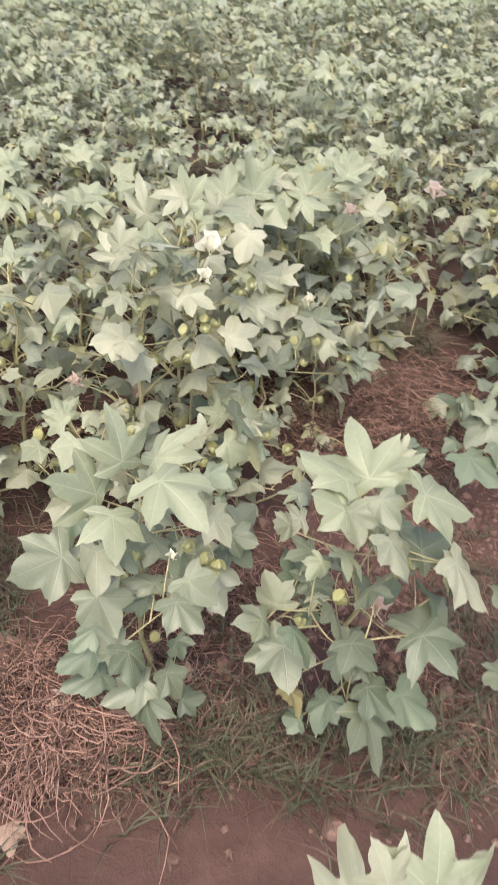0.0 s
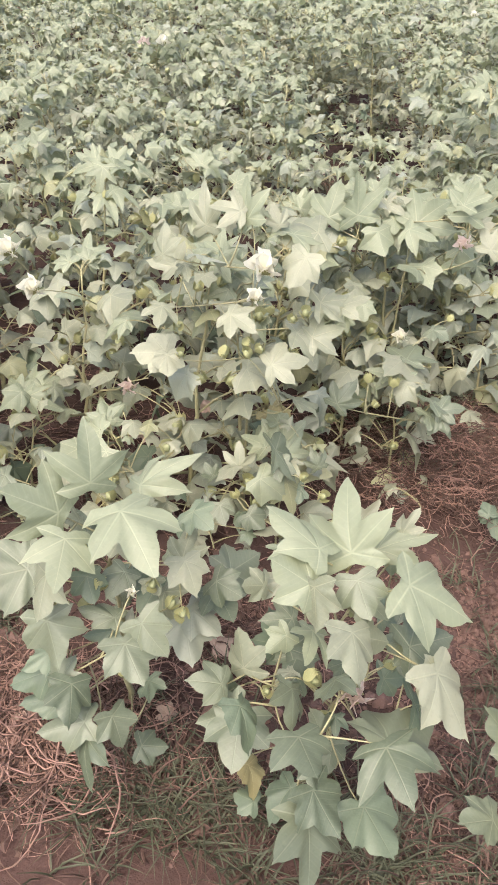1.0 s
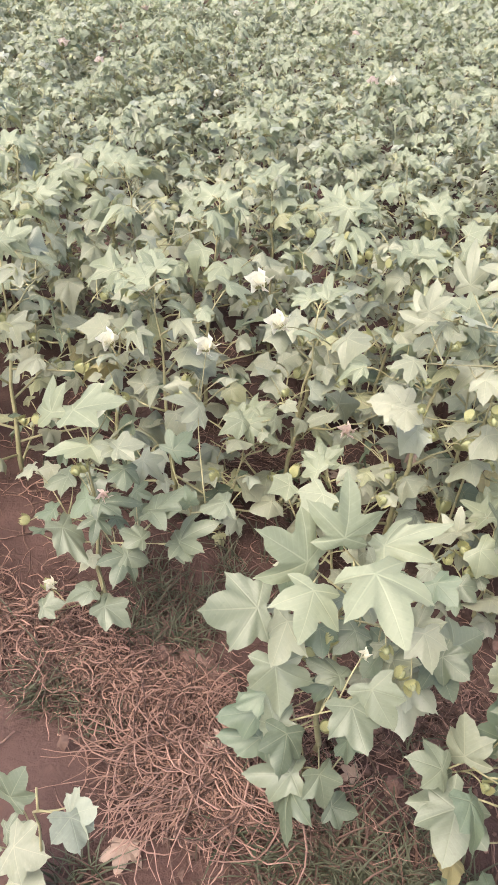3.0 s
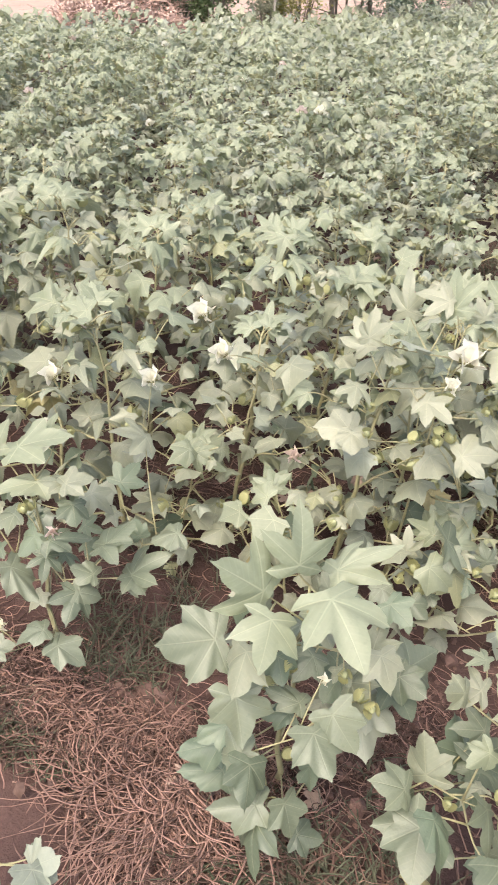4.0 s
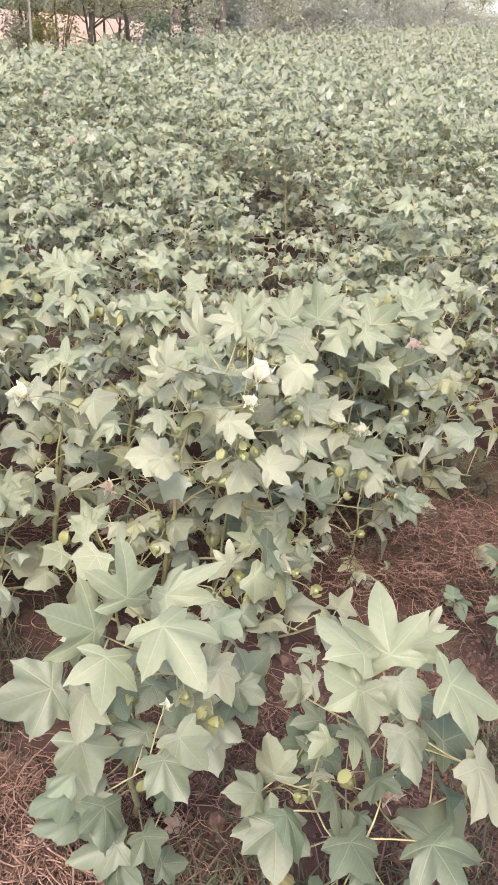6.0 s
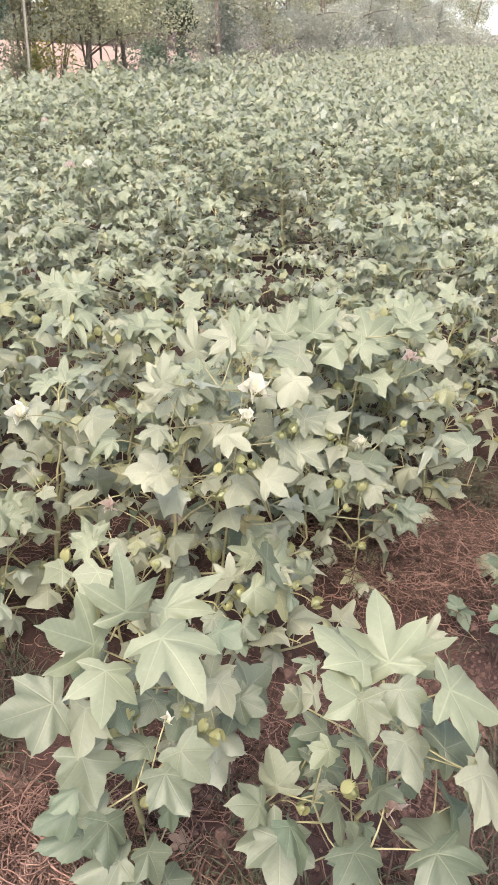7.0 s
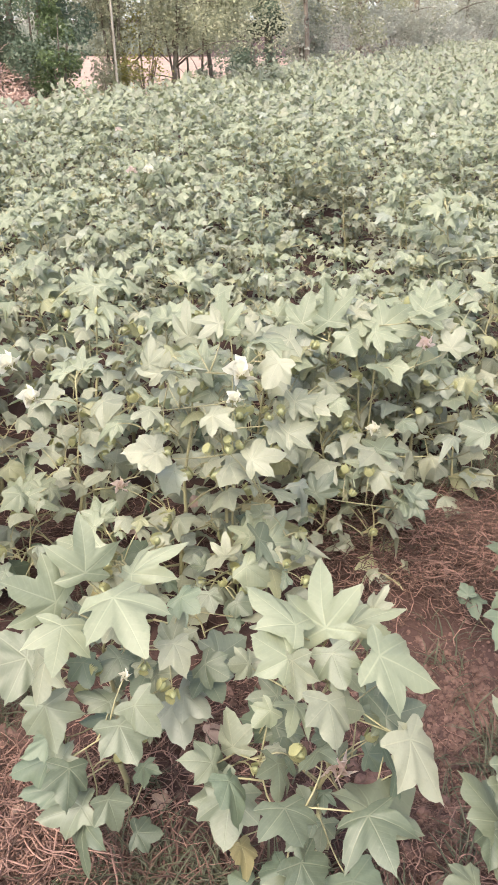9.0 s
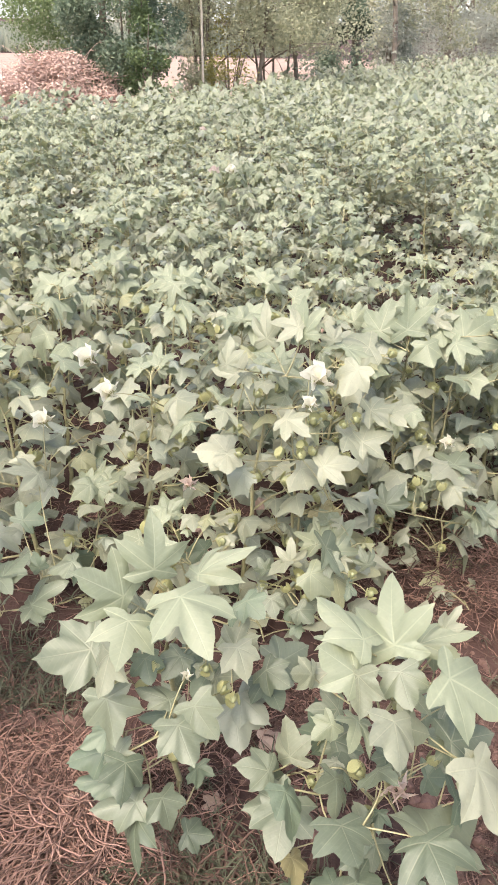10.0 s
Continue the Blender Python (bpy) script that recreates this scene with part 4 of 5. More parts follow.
leaf_at(plant_g, "heart", "young", (-0.754, 0.530, 0.089), (-0.684, 0.531, 0.095), (-0.062, -0.506, 0.860), 1.2)
leaf_at(plant_g, "lobed", "leaf", (-0.804, 0.550, 0.143), (-0.809, 0.516, 0.123), (-0.020, -0.507, 0.862))
leaf_at(plant_h, "star", "leaf", (-0.111, 1.570, 0.968), (-0.185, 1.596, 0.966), (-0.207, -0.518, 0.830))
leaf_at(plant_h, "star", "leaf", (-0.192, 1.620, 0.913), (-0.201, 1.675, 0.998), (-0.207, -0.830, 0.518), 0.7)
leaf_at(plant_h, "lobed", "leaf", (-0.029, 1.600, 0.930), (-0.053, 1.626, 0.968), (0.057, -0.799, 0.599))
leaf_at(plant_h, "broad", "leaf", (0.055, 1.620, 0.910), (-0.037, 1.603, 0.900), (0.000, -0.507, 0.862))
leaf_at(plant_h, "lobed", "leaf", (-0.121, 1.450, 0.787), (-0.058, 1.416, 0.764), (0.048, -0.506, 0.861))
leaf_at(plant_h, "lobed", "leaf", (0.072, 1.550, 0.777), (0.155, 1.573, 0.778), (0.101, -0.404, 0.909))
leaf_at(plant_h, "lobed", "leaf", (0.058, 1.500, 0.716), (0.132, 1.527, 0.729), (0.030, -0.507, 0.862))
leaf_at(plant_h, "star", "leaf", (-0.264, 1.600, 0.821), (-0.305, 1.647, 0.872), (-0.104, -0.777, 0.621))
leaf_at(plant_h, "lobed", "leaf", (-0.223, 1.500, 0.872), (-0.210, 1.462, 0.849), (0.061, -0.506, 0.860))
leaf_at(plant_h, "lobed", "leaf", (-0.027, 1.420, 0.687), (0.055, 1.451, 0.684), (0.218, -0.495, 0.841))
leaf_at(plant_h, "heart", "leaf", (-0.273, 1.500, 0.655), (-0.359, 1.492, 0.651), (0.004, -0.507, 0.862))
leaf_at(plant_h, "heart", "leaf", (-0.266, 1.480, 0.660), (-0.258, 1.430, 0.631), (-0.035, -0.507, 0.861))
leaf_at(plant_i, "lobed", "young", (0.101, 2.200, 0.732), (0.131, 2.266, 0.826), (-0.104, -0.796, 0.597))
leaf_at(plant_i, "lobed", "leaf", (0.268, 2.200, 0.779), (0.341, 2.214, 0.796), (-0.100, -0.504, 0.858))
leaf_at(plant_i, "star", "young", (0.486, 2.100, 0.792), (0.507, 2.167, 0.874), (0.188, -0.786, 0.589))
leaf_at(plant_i, "star", "young", (0.353, 2.150, 0.745), (0.463, 2.256, 0.784), (0.207, -0.518, 0.830))
leaf_at(plant_i, "lobed", "leaf", (0.566, 2.100, 0.697), (0.605, 2.144, 0.756), (0.008, -0.800, 0.600))
leaf_at(plant_i, "lobed", "young", (0.325, 2.100, 0.746), (0.410, 2.068, 0.725), (0.025, -0.507, 0.862))
leaf_at(plant_i, "heart", "leaf", (0.415, 1.950, 0.514), (0.464, 1.919, 0.493), (0.041, -0.507, 0.861))
leaf_at(plant_i, "broad", "leaf", (0.673, 1.950, 0.479), (0.596, 2.002, 0.488), (-0.236, -0.493, 0.837))
leaf_at(plant_i, "lobed", "leaf", (0.139, 1.600, 0.474), (0.186, 1.643, 0.527), (0.046, -0.799, 0.599))
leaf_at(plant_i, "lobed", "leaf", (0.422, 1.700, 0.406), (0.492, 1.713, 0.408), (0.067, -0.506, 0.860))
leaf_at(plant_i, "lobed", "leaf", (0.426, 1.700, 0.387), (0.395, 1.653, 0.351), (-0.218, -0.495, 0.841))
leaf_at(plant_j, "star", "young", (-0.092, 1.420, 0.396), (-0.095, 1.458, 0.447), (0.051, -0.799, 0.599))
leaf_at(plant_j, "lobed", "leaf", (-0.160, 1.450, 0.335), (-0.186, 1.471, 0.362), (-0.013, -0.800, 0.600))
leaf_at(plant_j, "broad", "leaf", (-0.007, 1.400, 0.424), (0.046, 1.390, 0.412), (0.101, -0.504, 0.858))
leaf_at(plant_j, "broad", "leaf", (-0.133, 1.360, 0.321), (-0.113, 1.314, 0.292), (0.091, -0.505, 0.858))
leaf_at(plant_j, "heart", "leaf", (-0.060, 1.340, 0.313), (-0.022, 1.310, 0.299), (-0.075, -0.506, 0.860))
leaf_at(plant_j, "broad", "dark", (-0.064, 1.330, 0.265), (-0.053, 1.301, 0.247), (0.104, -0.504, 0.857))
leaf_at(plant_j, "lobed", "leaf", (0.100, 1.450, 0.388), (0.074, 1.477, 0.428), (0.095, -0.796, 0.597))
leaf_at(plant_j, "broad", "dark", (-0.220, 1.360, 0.271), (-0.182, 1.306, 0.250), (-0.235, -0.493, 0.838))
leaf_at(plant_j, "heart", "leaf", (-0.020, 1.380, 0.311), (-0.038, 1.349, 0.288), (-0.217, -0.495, 0.841))
leaf_at(plant_j, "broad", "dark", (0.061, 1.400, 0.351), (0.020, 1.381, 0.344), (0.089, -0.505, 0.859))
boll_at(plant_a, (-0.306, 0.900, 0.528))
boll_at(plant_a, (-0.364, 0.880, 0.475))
boll_at(plant_a, (-0.203, 0.900, 0.550))
boll_at(plant_a, (-0.175, 0.880, 0.509))
boll_at(plant_a, (-0.150, 0.880, 0.510))
boll_at(plant_a, (-0.285, 0.900, 0.273))
boll_at(plant_a, (-0.342, 0.900, 0.476))
boll_at(plant_a, (-0.231, 0.930, 0.315))
boll_at(plant_a, (-0.325, 0.930, 0.575))
boll_at(plant_b, (0.003, 0.820, 0.375))
boll_at(plant_b, (0.095, 0.800, 0.434))
boll_at(plant_b, (0.069, 0.800, 0.446))
boll_at(plant_b, (0.141, 0.860, 0.550))
boll_at(plant_b, (0.213, 0.850, 0.435))
boll_at(plant_b, (0.114, 0.820, 0.308))
boll_at(plant_b, (0.252, 0.850, 0.443))
boll_at(plant_c, (-0.944, 1.200, 0.484))
boll_at(plant_c, (-1.076, 1.180, 0.320))
boll_at(plant_c, (-0.910, 1.200, 0.357))
boll_at(plant_c, (-1.007, 1.120, 0.170))
boll_at(plant_c, (-0.938, 1.220, 0.479))
boll_at(plant_h, (-0.197, 1.500, 0.815))
boll_at(plant_h, (-0.240, 1.480, 0.745))
boll_at(plant_h, (-0.092, 1.450, 0.728))
boll_at(plant_h, (-0.130, 1.450, 0.712))
boll_at(plant_h, (-0.052, 1.450, 0.698))
boll_at(plant_h, (0.015, 1.500, 0.754))
boll_at(plant_h, (0.040, 1.500, 0.769))
boll_at(plant_h, (-0.079, 1.430, 0.695))
boll_at(plant_h, (-0.233, 1.470, 0.667))
boll_at(plant_j, (0.057, 1.360, 0.421))
boll_at(plant_j, (0.104, 1.340, 0.387))
boll_at(plant_j, (-0.093, 1.380, 0.332))
boll_at(plant_j, (-0.049, 1.380, 0.306))
boll_at(plant_i, (0.462, 2.000, 0.517))
boll_at(plant_i, (0.230, 1.750, 0.447))
boll_at(plant_i, (0.297, 1.750, 0.439))
boll_at(plant_i, (0.243, 1.700, 0.404))
flower_at(plant_a, (-0.236, 0.88, 0.543), 0.013)
flower_at(plant_b, (0.158, 0.81, 0.40), 0.036, True)
flower_at(plant_c, (-0.852, 1.15, 0.488), 0.02, True)
flower_at(plant_c, (-0.982, 1.10, 0.213), 0.02)
flower_at(plant_h, (-0.055, 1.50, 0.865), 0.042)
flower_at(plant_h, (-0.075, 1.50, 0.80), 0.024)
flower_at(plant_i, (0.33, 1.95, 0.48), 0.026)
flower_at(plant_i, (0.485, 2.09, 0.706), 0.03, True)


def fill(root, many, reach, low, high, seed):
    """Smaller leaves deep inside a plant, between the large ones."""
    r = random.Random(seed)
    o = root.matrix_basis.translation
    top = STEMS[root.name][8]
    for _ in range(many):
        z = r.uniform(low, high)
        a = r.uniform(0, 6.28)
        d = Vector((math.cos(a), math.sin(a), 0))
        c = o + Vector((top.x, top.y, 0)) * (z / top.z) + Vector((0, 0.03, z)) + d * reach * math.sqrt(r.random())
        tip = c + (d + Vector((0, -0.2, r.uniform(-0.9, 0.3)))).normalized() * r.uniform(0.035, 0.065)
        normal = Vector((r.gauss(0, 0.5), -0.5 + r.gauss(0, 0.5), 0.9)).normalized()
        # inner leaves lower down mix in dark tones, their shade put into colour
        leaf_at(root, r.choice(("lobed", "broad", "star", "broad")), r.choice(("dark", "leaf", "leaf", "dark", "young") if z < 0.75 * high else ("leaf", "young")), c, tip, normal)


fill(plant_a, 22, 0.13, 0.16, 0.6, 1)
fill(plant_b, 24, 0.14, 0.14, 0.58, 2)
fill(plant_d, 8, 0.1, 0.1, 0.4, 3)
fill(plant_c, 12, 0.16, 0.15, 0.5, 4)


rng = random.Random(11)
tall = "bushy green cotton plant with bolls, in the row"
row_plants = []
for row, (y0, high) in enumerate(((1.74, 0.74), (2.22, 0.76), (2.66, 0.70))):
    x = -0.62 * y0 - 0.75
    while x < 0.5 * y0 + 0.35:
        px, py = x + rng.uniform(-0.06, 0.06), y0 + rng.uniform(-0.1, 0.1)
        x += rng.uniform(0.25, 0.34)
        # the bare patches, and the plants that stand there already
        if (row == 0 and (0.2 < px < 1.0 or -0.25 < px < 0.05)) or (row == 1 and (0.22 < px < 0.44 or 0.66 < px < 0.94)):
            continue
        row_plants.append(fine_plant(rng, px, py, high * rng.uniform(0.88, 1.1), rng.uniform(0.25, 0.33), (54, 62, 66)[row], tall))

kinds = [plant_kind(random.Random(40 + i), (0.7, 0.78, 0.74, 0.82, 0.68, 0.76, 0.72, 0.8, 0.64)[i], 0.34, 220) for i in range(9)]
for k in kinds:
    tagged(k, "bushy green cotton plant in the dense field", "plant", "cotton plants in the field")
rng = random.Random(23)
far, mid_plants, first = [], [], dict.fromkeys(range(9))
y = 3.15
made = 0
while y < 64:
    step = 0.5 if y < 15 else 0.8
    x = -0.62 * y - 1.0
    while x < 0.62 * y + 0.6:
        px, py = x + rng.uniform(-0.1, 0.1), y + rng.uniform(-0.2, 0.2)
        x += rng.uniform(0.3, 0.42) if y < 15 else rng.uniform(0.42, 0.7)
        # bare patches, and the field's end
        if py > field_edge(px) - 0.3 or (3.4 < py < 4.5 and 0.34 < px < 0.66) or (4.2 < py < 5.0 and 0.15 < px < 0.58) or (3.0 < py < 4.0 and -1.62 < px < -1.2) or (2.9 < py < 3.6 and -0.75 < px < -0.55):
            continue
        k = rng.randrange(9)
        m = Matrix.Translation((px, py, ground_z(px, py) - 0.02)) @ Matrix.Rotation(rng.uniform(-0.5, 0.5), 4, "Z") @ Matrix.Scale(rng.uniform(0.85, 1.14), 4)
        if py < 9.5 and made < 235:
            made += 1
            if first[k] is None:
                first[k] = kinds[k]
                kinds[k].matrix_basis = m
                mid_plants.append(kinds[k])
            else:
                c = copy_thing(kinds[k], Matrix.Identity(4))
                c.matrix_basis = m
                mid_plants.append(c)
                if rng.random() < 0.14:
                    add_flower(c, (rng.uniform(-0.15, 0.15), rng.uniform(-0.15, 0.15), rng.uniform(0.6, 0.8)), (0, -0.4, 0.9), rng.uniform(0.03, 0.04), rng.random() < 0.25, rng)
        else:
            far.append((px, py, rng.uniform(0.62, 0.86)))
    y += step


# the field goes on to both sides
y = 0.9
while y < 17:
    for side in (-1, 1):
        x = 0.62 * y + 1.25
        while x < 0.62 * y + 4.6:
            px, py = side * x + rng.uniform(-0.1, 0.1), y + rng.uniform(-0.15, 0.15)
            x += rng.uniform(0.34, 0.48)
            if py < field_edge(px) - 0.3:
                far.append((px, py, rng.uniform(0.6, 0.82)))
    y += 0.55


def far_field(spots):
    """The far part of the field: thousands of small leaves, one sheet of foliage."""
    r = np.random.RandomState(4)
    tri = {}
    # the high share of pale "young" leaves imitates haze over the far rows
    for tone, share in (("leaf", 0.36), ("grey", 0.15), ("young", 0.56), ("dark", 0.04)):
        v, f, uv = [], [], []
        base = np.array([(0, 0, 0), (0.62, 0.35, 0.05), (0.22, 0.42, -0.03), (0, 1, -0.16), (-0.22, 0.42, -0.03), (-0.62, 0.35, 0.05), (0.45, -0.25, -0.06), (-0.45, -0.25, -0.06)])
        ring = (1, 2, 3, 4, 5, 7, 6)
        n = 0
        for x, y, h in spots:
            d = math.hypot(x, y)
            many = int((92 if d < 14 else 54 if d < 25 else 28) * share * r.uniform(0.5, 1.5))
            for _ in range(many):
                a, rad = r.uniform(0, 6.28), 0.34 * math.sqrt(r.uniform(0, 1))
                zz = h * (1.05 - 0.35 * (rad / 0.34) ** 2 - abs(r.normal(0, 0.13 if tone != "dark" else 0.3)))
                size = r.uniform(0.038, 0.07) * (1.0 if d < 25 else 1.3)
                t, s1, s2 = r.uniform(0, 6.28), np.clip(r.normal(0, 0.6), -1.3, 1.3), np.clip(r.normal(0.32, 0.6), -1.0, 1.4)
                c, s = math.cos(t), math.sin(t)
                p = base * size
                dx, dy = c * p[:, 0] - s * p[:, 1], s * p[:, 0] + c * p[:, 1]
                v.append(np.stack([x + rad * math.cos(a) + dx, y + rad * math.sin(a) + dy, max(zz, 0.08) + p[:, 2] + dx * s1 + dy * s2], 1))
                uv.append(base[:, :2])
                f += [(n, n + ring[(i + 1) % 7], n + ring[i]) for i in range(7)]
                n += 8
        me = mesh_of("foliage", np.concatenate(v), f, np.concatenate(uv))
        me.materials.append(MATS[tone])
        tri[tone] = me
    root = new("far_cotton_field", tri["leaf"])
    for tone in ("grey", "young", "dark"):
        tagged(part("foliage", tri[tone], MATS[tone], root), kind="stuff")
    return tagged(root, "dense green cotton rows receding to the field edge", "crop", kind="stuff")


far_field(far)

# flowers that stand in the rows behind
for fx, fy, fz, size, pink in ((-0.68, 1.69, 0.79, 0.034, False), (-0.605, 1.617, 0.73, 0.032, False), (-0.763, 1.544, 0.67, 0.03, False), (-1.03, 1.73, 0.69, 0.032, True),
                               (-1.04, 1.58, 0.61, 0.032, False), (-0.41, 1.672, 0.43, 0.026, True), (1.0, 3.83, 0.73, 0.034, False), (-0.79, 4.61, 0.77, 0.038, False),
                               (-0.90, 4.62, 0.76, 0.034, True), (0.95, 2.5, 0.6, 0.04, True)):
    if fy > 3:
        near = min(mid_plants, key=lambda p: (p.matrix_basis.translation.xy - Vector((fx, fy))).length)
        add_flower(near, near.matrix_basis.inverted() @ Vector((fx, fy, fz)), (0, -0.5, 0.9), size, pink, HERO_RNG)
        continue
    near = min(row_plants, key=lambda p: (p.matrix_basis.translation.xy - Vector((fx, fy))).length)
    flower_at(near, (fx, fy, fz), size * 1.1, pink)


# ---------------------------------------------------------------- dry weeds, grass, clods, fallen leaves
def strand(s, r, x, y, lift, length, radius, flat=0.25, way=None):
    """One dry stalk or root, curling as it lies."""
    a, pts = r.uniform(0, 6.28) if way is None else r.gauss(way, 0.6), []
    p = Vector((x, y, ground_z(x, y) + lift + 0.002))
    turn, wobble, ph, climb = r.uniform(-0.55, 0.55), r.uniform(0.1, 0.55), r.uniform(0, 6.28), r.uniform(-flat, flat)
    for i in range(8):
        pts.append(p.copy())
        a += turn + wobble * math.sin(ph + 2.1 * i)
        step = length / 7
        p = p + Vector((math.cos(a) * step, math.sin(a) * step, climb * step))
        climb = climb * 0.65 + r.uniform(-0.35, 0.28)
        p.z = max(p.z, ground_z(p.x, p.y) + 0.002)
    s.tube(pts, [radius * k for k in (1, 1, 0.97, 0.93, 0.87, 0.78, 0.62, 0.35)], 3)


def weeds_end(x):
    """Where the dry weeds end and the bare soil in front begins."""
    return float(np.interp(x, (-1.5, -0.91, -0.76, -0.71, -0.66, -0.58, -0.49, -0.2, 0.25, 1.0), (0.88, 0.86, 0.88, 0.85, 0.8, 0.77, 0.73, 0.66, 0.58, 0.5)))


def worn_bare(x, y):
    """The patch of soil between two plants that holds hardly any weeds."""
    return ((x + 0.74) / 0.1) ** 2 + ((y - 1.27) / 0.13) ** 2 < 1


def build_mulch():
    r = random.Random(77)
    pale, dark = Soup(), Soup()
    share = (1100, 900, 4200, 140, 400, 700, 160, 90, 700)
    bleached = (0.5, 0.45, 0.4, 0.12, 0.3, 0.4, 0.5, 0.5, 0.4)
    for (hx, hy, u, w, h), many, share_pale in zip(HEAPS, share, bleached):
        for _ in range(many):
            x, y = r.gauss(hx, u * 0.7), r.gauss(hy, w * 0.7)
            if y < weeds_end(x) or worn_bare(x, y):
                continue
            strand(pale if r.random() < share_pale else dark, r, x, y, r.random() * h * 0.7, r.uniform(0.05, 0.15), r.uniform(0.0008, 0.0019), 0.6)
    # thicker pulled stalks: x, y, reach along x and y, how many, share of pale ones
    for bx, by, u, w, many, share_pale in ((-0.9, 1.1, 0.16, 0.05, 420, 0.6), (-0.76, 1.0, 0.09, 0.05, 420, 0.6), (-0.57, 0.96, 0.09, 0.05, 480, 0.65), (-0.42, 0.93, 0.08, 0.08, 300, 0.7), (-1.15, 1.12, 0.14, 0.08, 300, 0.65), (0.55, 1.93, 0.2, 0.12, 700, 0.45)):
        for _ in range(many):
            x, y = r.gauss(bx, u), r.gauss(by, w)
            if y < weeds_end(x) + 0.02 or worn_bare(x, y):
                continue
            strand(pale if r.random() < share_pale else dark, r, x, y, r.uniform(0.01, 0.045), r.uniform(0.05, 0.13), r.uniform(0.0012, 0.0024), 0.5)
    # a bundle of pulled roots, fanned out over the soil
    for _ in range(760):
        x, y = r.gauss(-0.51, 0.075), r.gauss(0.88, 0.04)
        strand(pale if r.random() < 0.72 else dark, r, x, y, r.uniform(0.01, 0.06), r.uniform(0.1, 0.24), r.uniform(0.0014, 0.0026), 0.45, -1.62 + 5.5 * (x + 0.50))
    for _ in range(600):
        x, y = r.uniform(-1.4, 1.0), r.uniform(0.62, 2.3)
        if y < weeds_end(x) or worn_bare(x, y):
            continue
        strand(pale if r.random() < 0.35 else dark, r, x, y, 0.0, r.uniform(0.04, 0.14), r.uniform(0.001, 0.0019), 0.1)
    for _ in range(1500):
        x, y = r.uniform(-1.7, 1.3), r.uniform(1.35, 3.3)
        if 0.36 < x < 0.75 and 1.35 < y < 1.68:
            continue
        strand(pale if r.random() < 0.45 else dark, r, x, y, 0.0, r.uniform(0.06, 0.2), r.uniform(0.0012, 0.0024), 0.15)
    for _ in range(260):
        x, y = r.gauss(0.55, 0.16), r.gauss(1.1, 0.28)
        strand(pale if r.random() < 0.25 else dark, r, x, y, 0.0, r.uniform(0.05, 0.16), r.uniform(0.001, 0.002), 0.15)
    for _ in range(12):
        strand(pale, r, r.uniform(-1.0, 0.6), r.uniform(0.62, 0.95), 0.01, r.uniform(0.18, 0.34), r.uniform(0.0016, 0.0026), 0.15)
    root = new("dry_weed_mulch", pale.mesh("dry_weed_mulch"))
    root.data.materials.append(STRAW)
    tagged(part("weathered_strands", dark.mesh("weathered_strands"), STRAW_DARK, root), kind="stuff")
    return tagged(root, "tangled pinkish dry weed stalks and roots heaped on soil", "mulch", kind="stuff")


build_mulch()


def build_litter():
    """Shrivelled scraps of fallen leaves among the dry weeds."""
    r = random.Random(21)
    s = Soup()
    for (hx, hy, u, w, h), many in zip(HEAPS, (80, 60, 60, 50, 40, 30, 15, 10, 50)):
        for _ in range(many):
            x, y = r.gauss(hx, u * 0.8), r.gauss(hy, w * 0.8)
            v, f, uv = SHAPES[r.choice(("broad", "lobed", "lobed")), r.randrange(8)]
            m = Matrix.Translation((x, y, ground_z(x, y) + 0.006 + r.random() * h * 0.5)) @ Euler((r.uniform(-0.7, 0.7), r.uniform(-0.7, 0.7), r.uniform(0, 6.28))).to_matrix().to_4x4() @ Matrix.Scale(r.uniform(0.008, 0.026), 4)
            s.add([m @ Vector((p[0], p[1], p[2] * 1.4)) for p in v], f, uv)
    ob = new("leaf_litter", s.mesh("leaf_litter"))
    ob.data.materials.append(STRAW_DARK)
    return tagged(ob, "small shrivelled brown leaf scraps among dry weeds", "litter", kind="stuff")


build_litter()


def grass_blade(s, x, y, z, a, length, width, arch):
    d = Vector((math.cos(a), math.sin(a), 0))
    side = Vector((-d.y, d.x, 0))
    v = []
    for i, k in enumerate((0, 0.3, 0.6, 0.85)):
        p = Vector((x, y, z)) + d * (length * k * (0.25 + arch * k)) + Vector((0, 0, length * (k - arch * 0.75 * k * k)))
        w = width * (1, 0.9, 0.65, 0.3)[i]
        v += [p - side * w, p + Vector((0, 0, -width * 0.5)), p + side * w]
    v.append(Vector((x, y, z)) + d * (length * (0.25 + arch)) + Vector((0, 0, length * (1 - arch * 0.75))))
    f = []
    for i in range(3):
        for j in range(2):
            f.append((i * 3 + j, i * 3 + j + 1, i * 3 + j + 4, i * 3 + j + 3))
    f += [(9, 10, 12), (10, 11, 12)]
    s.add(v, f)


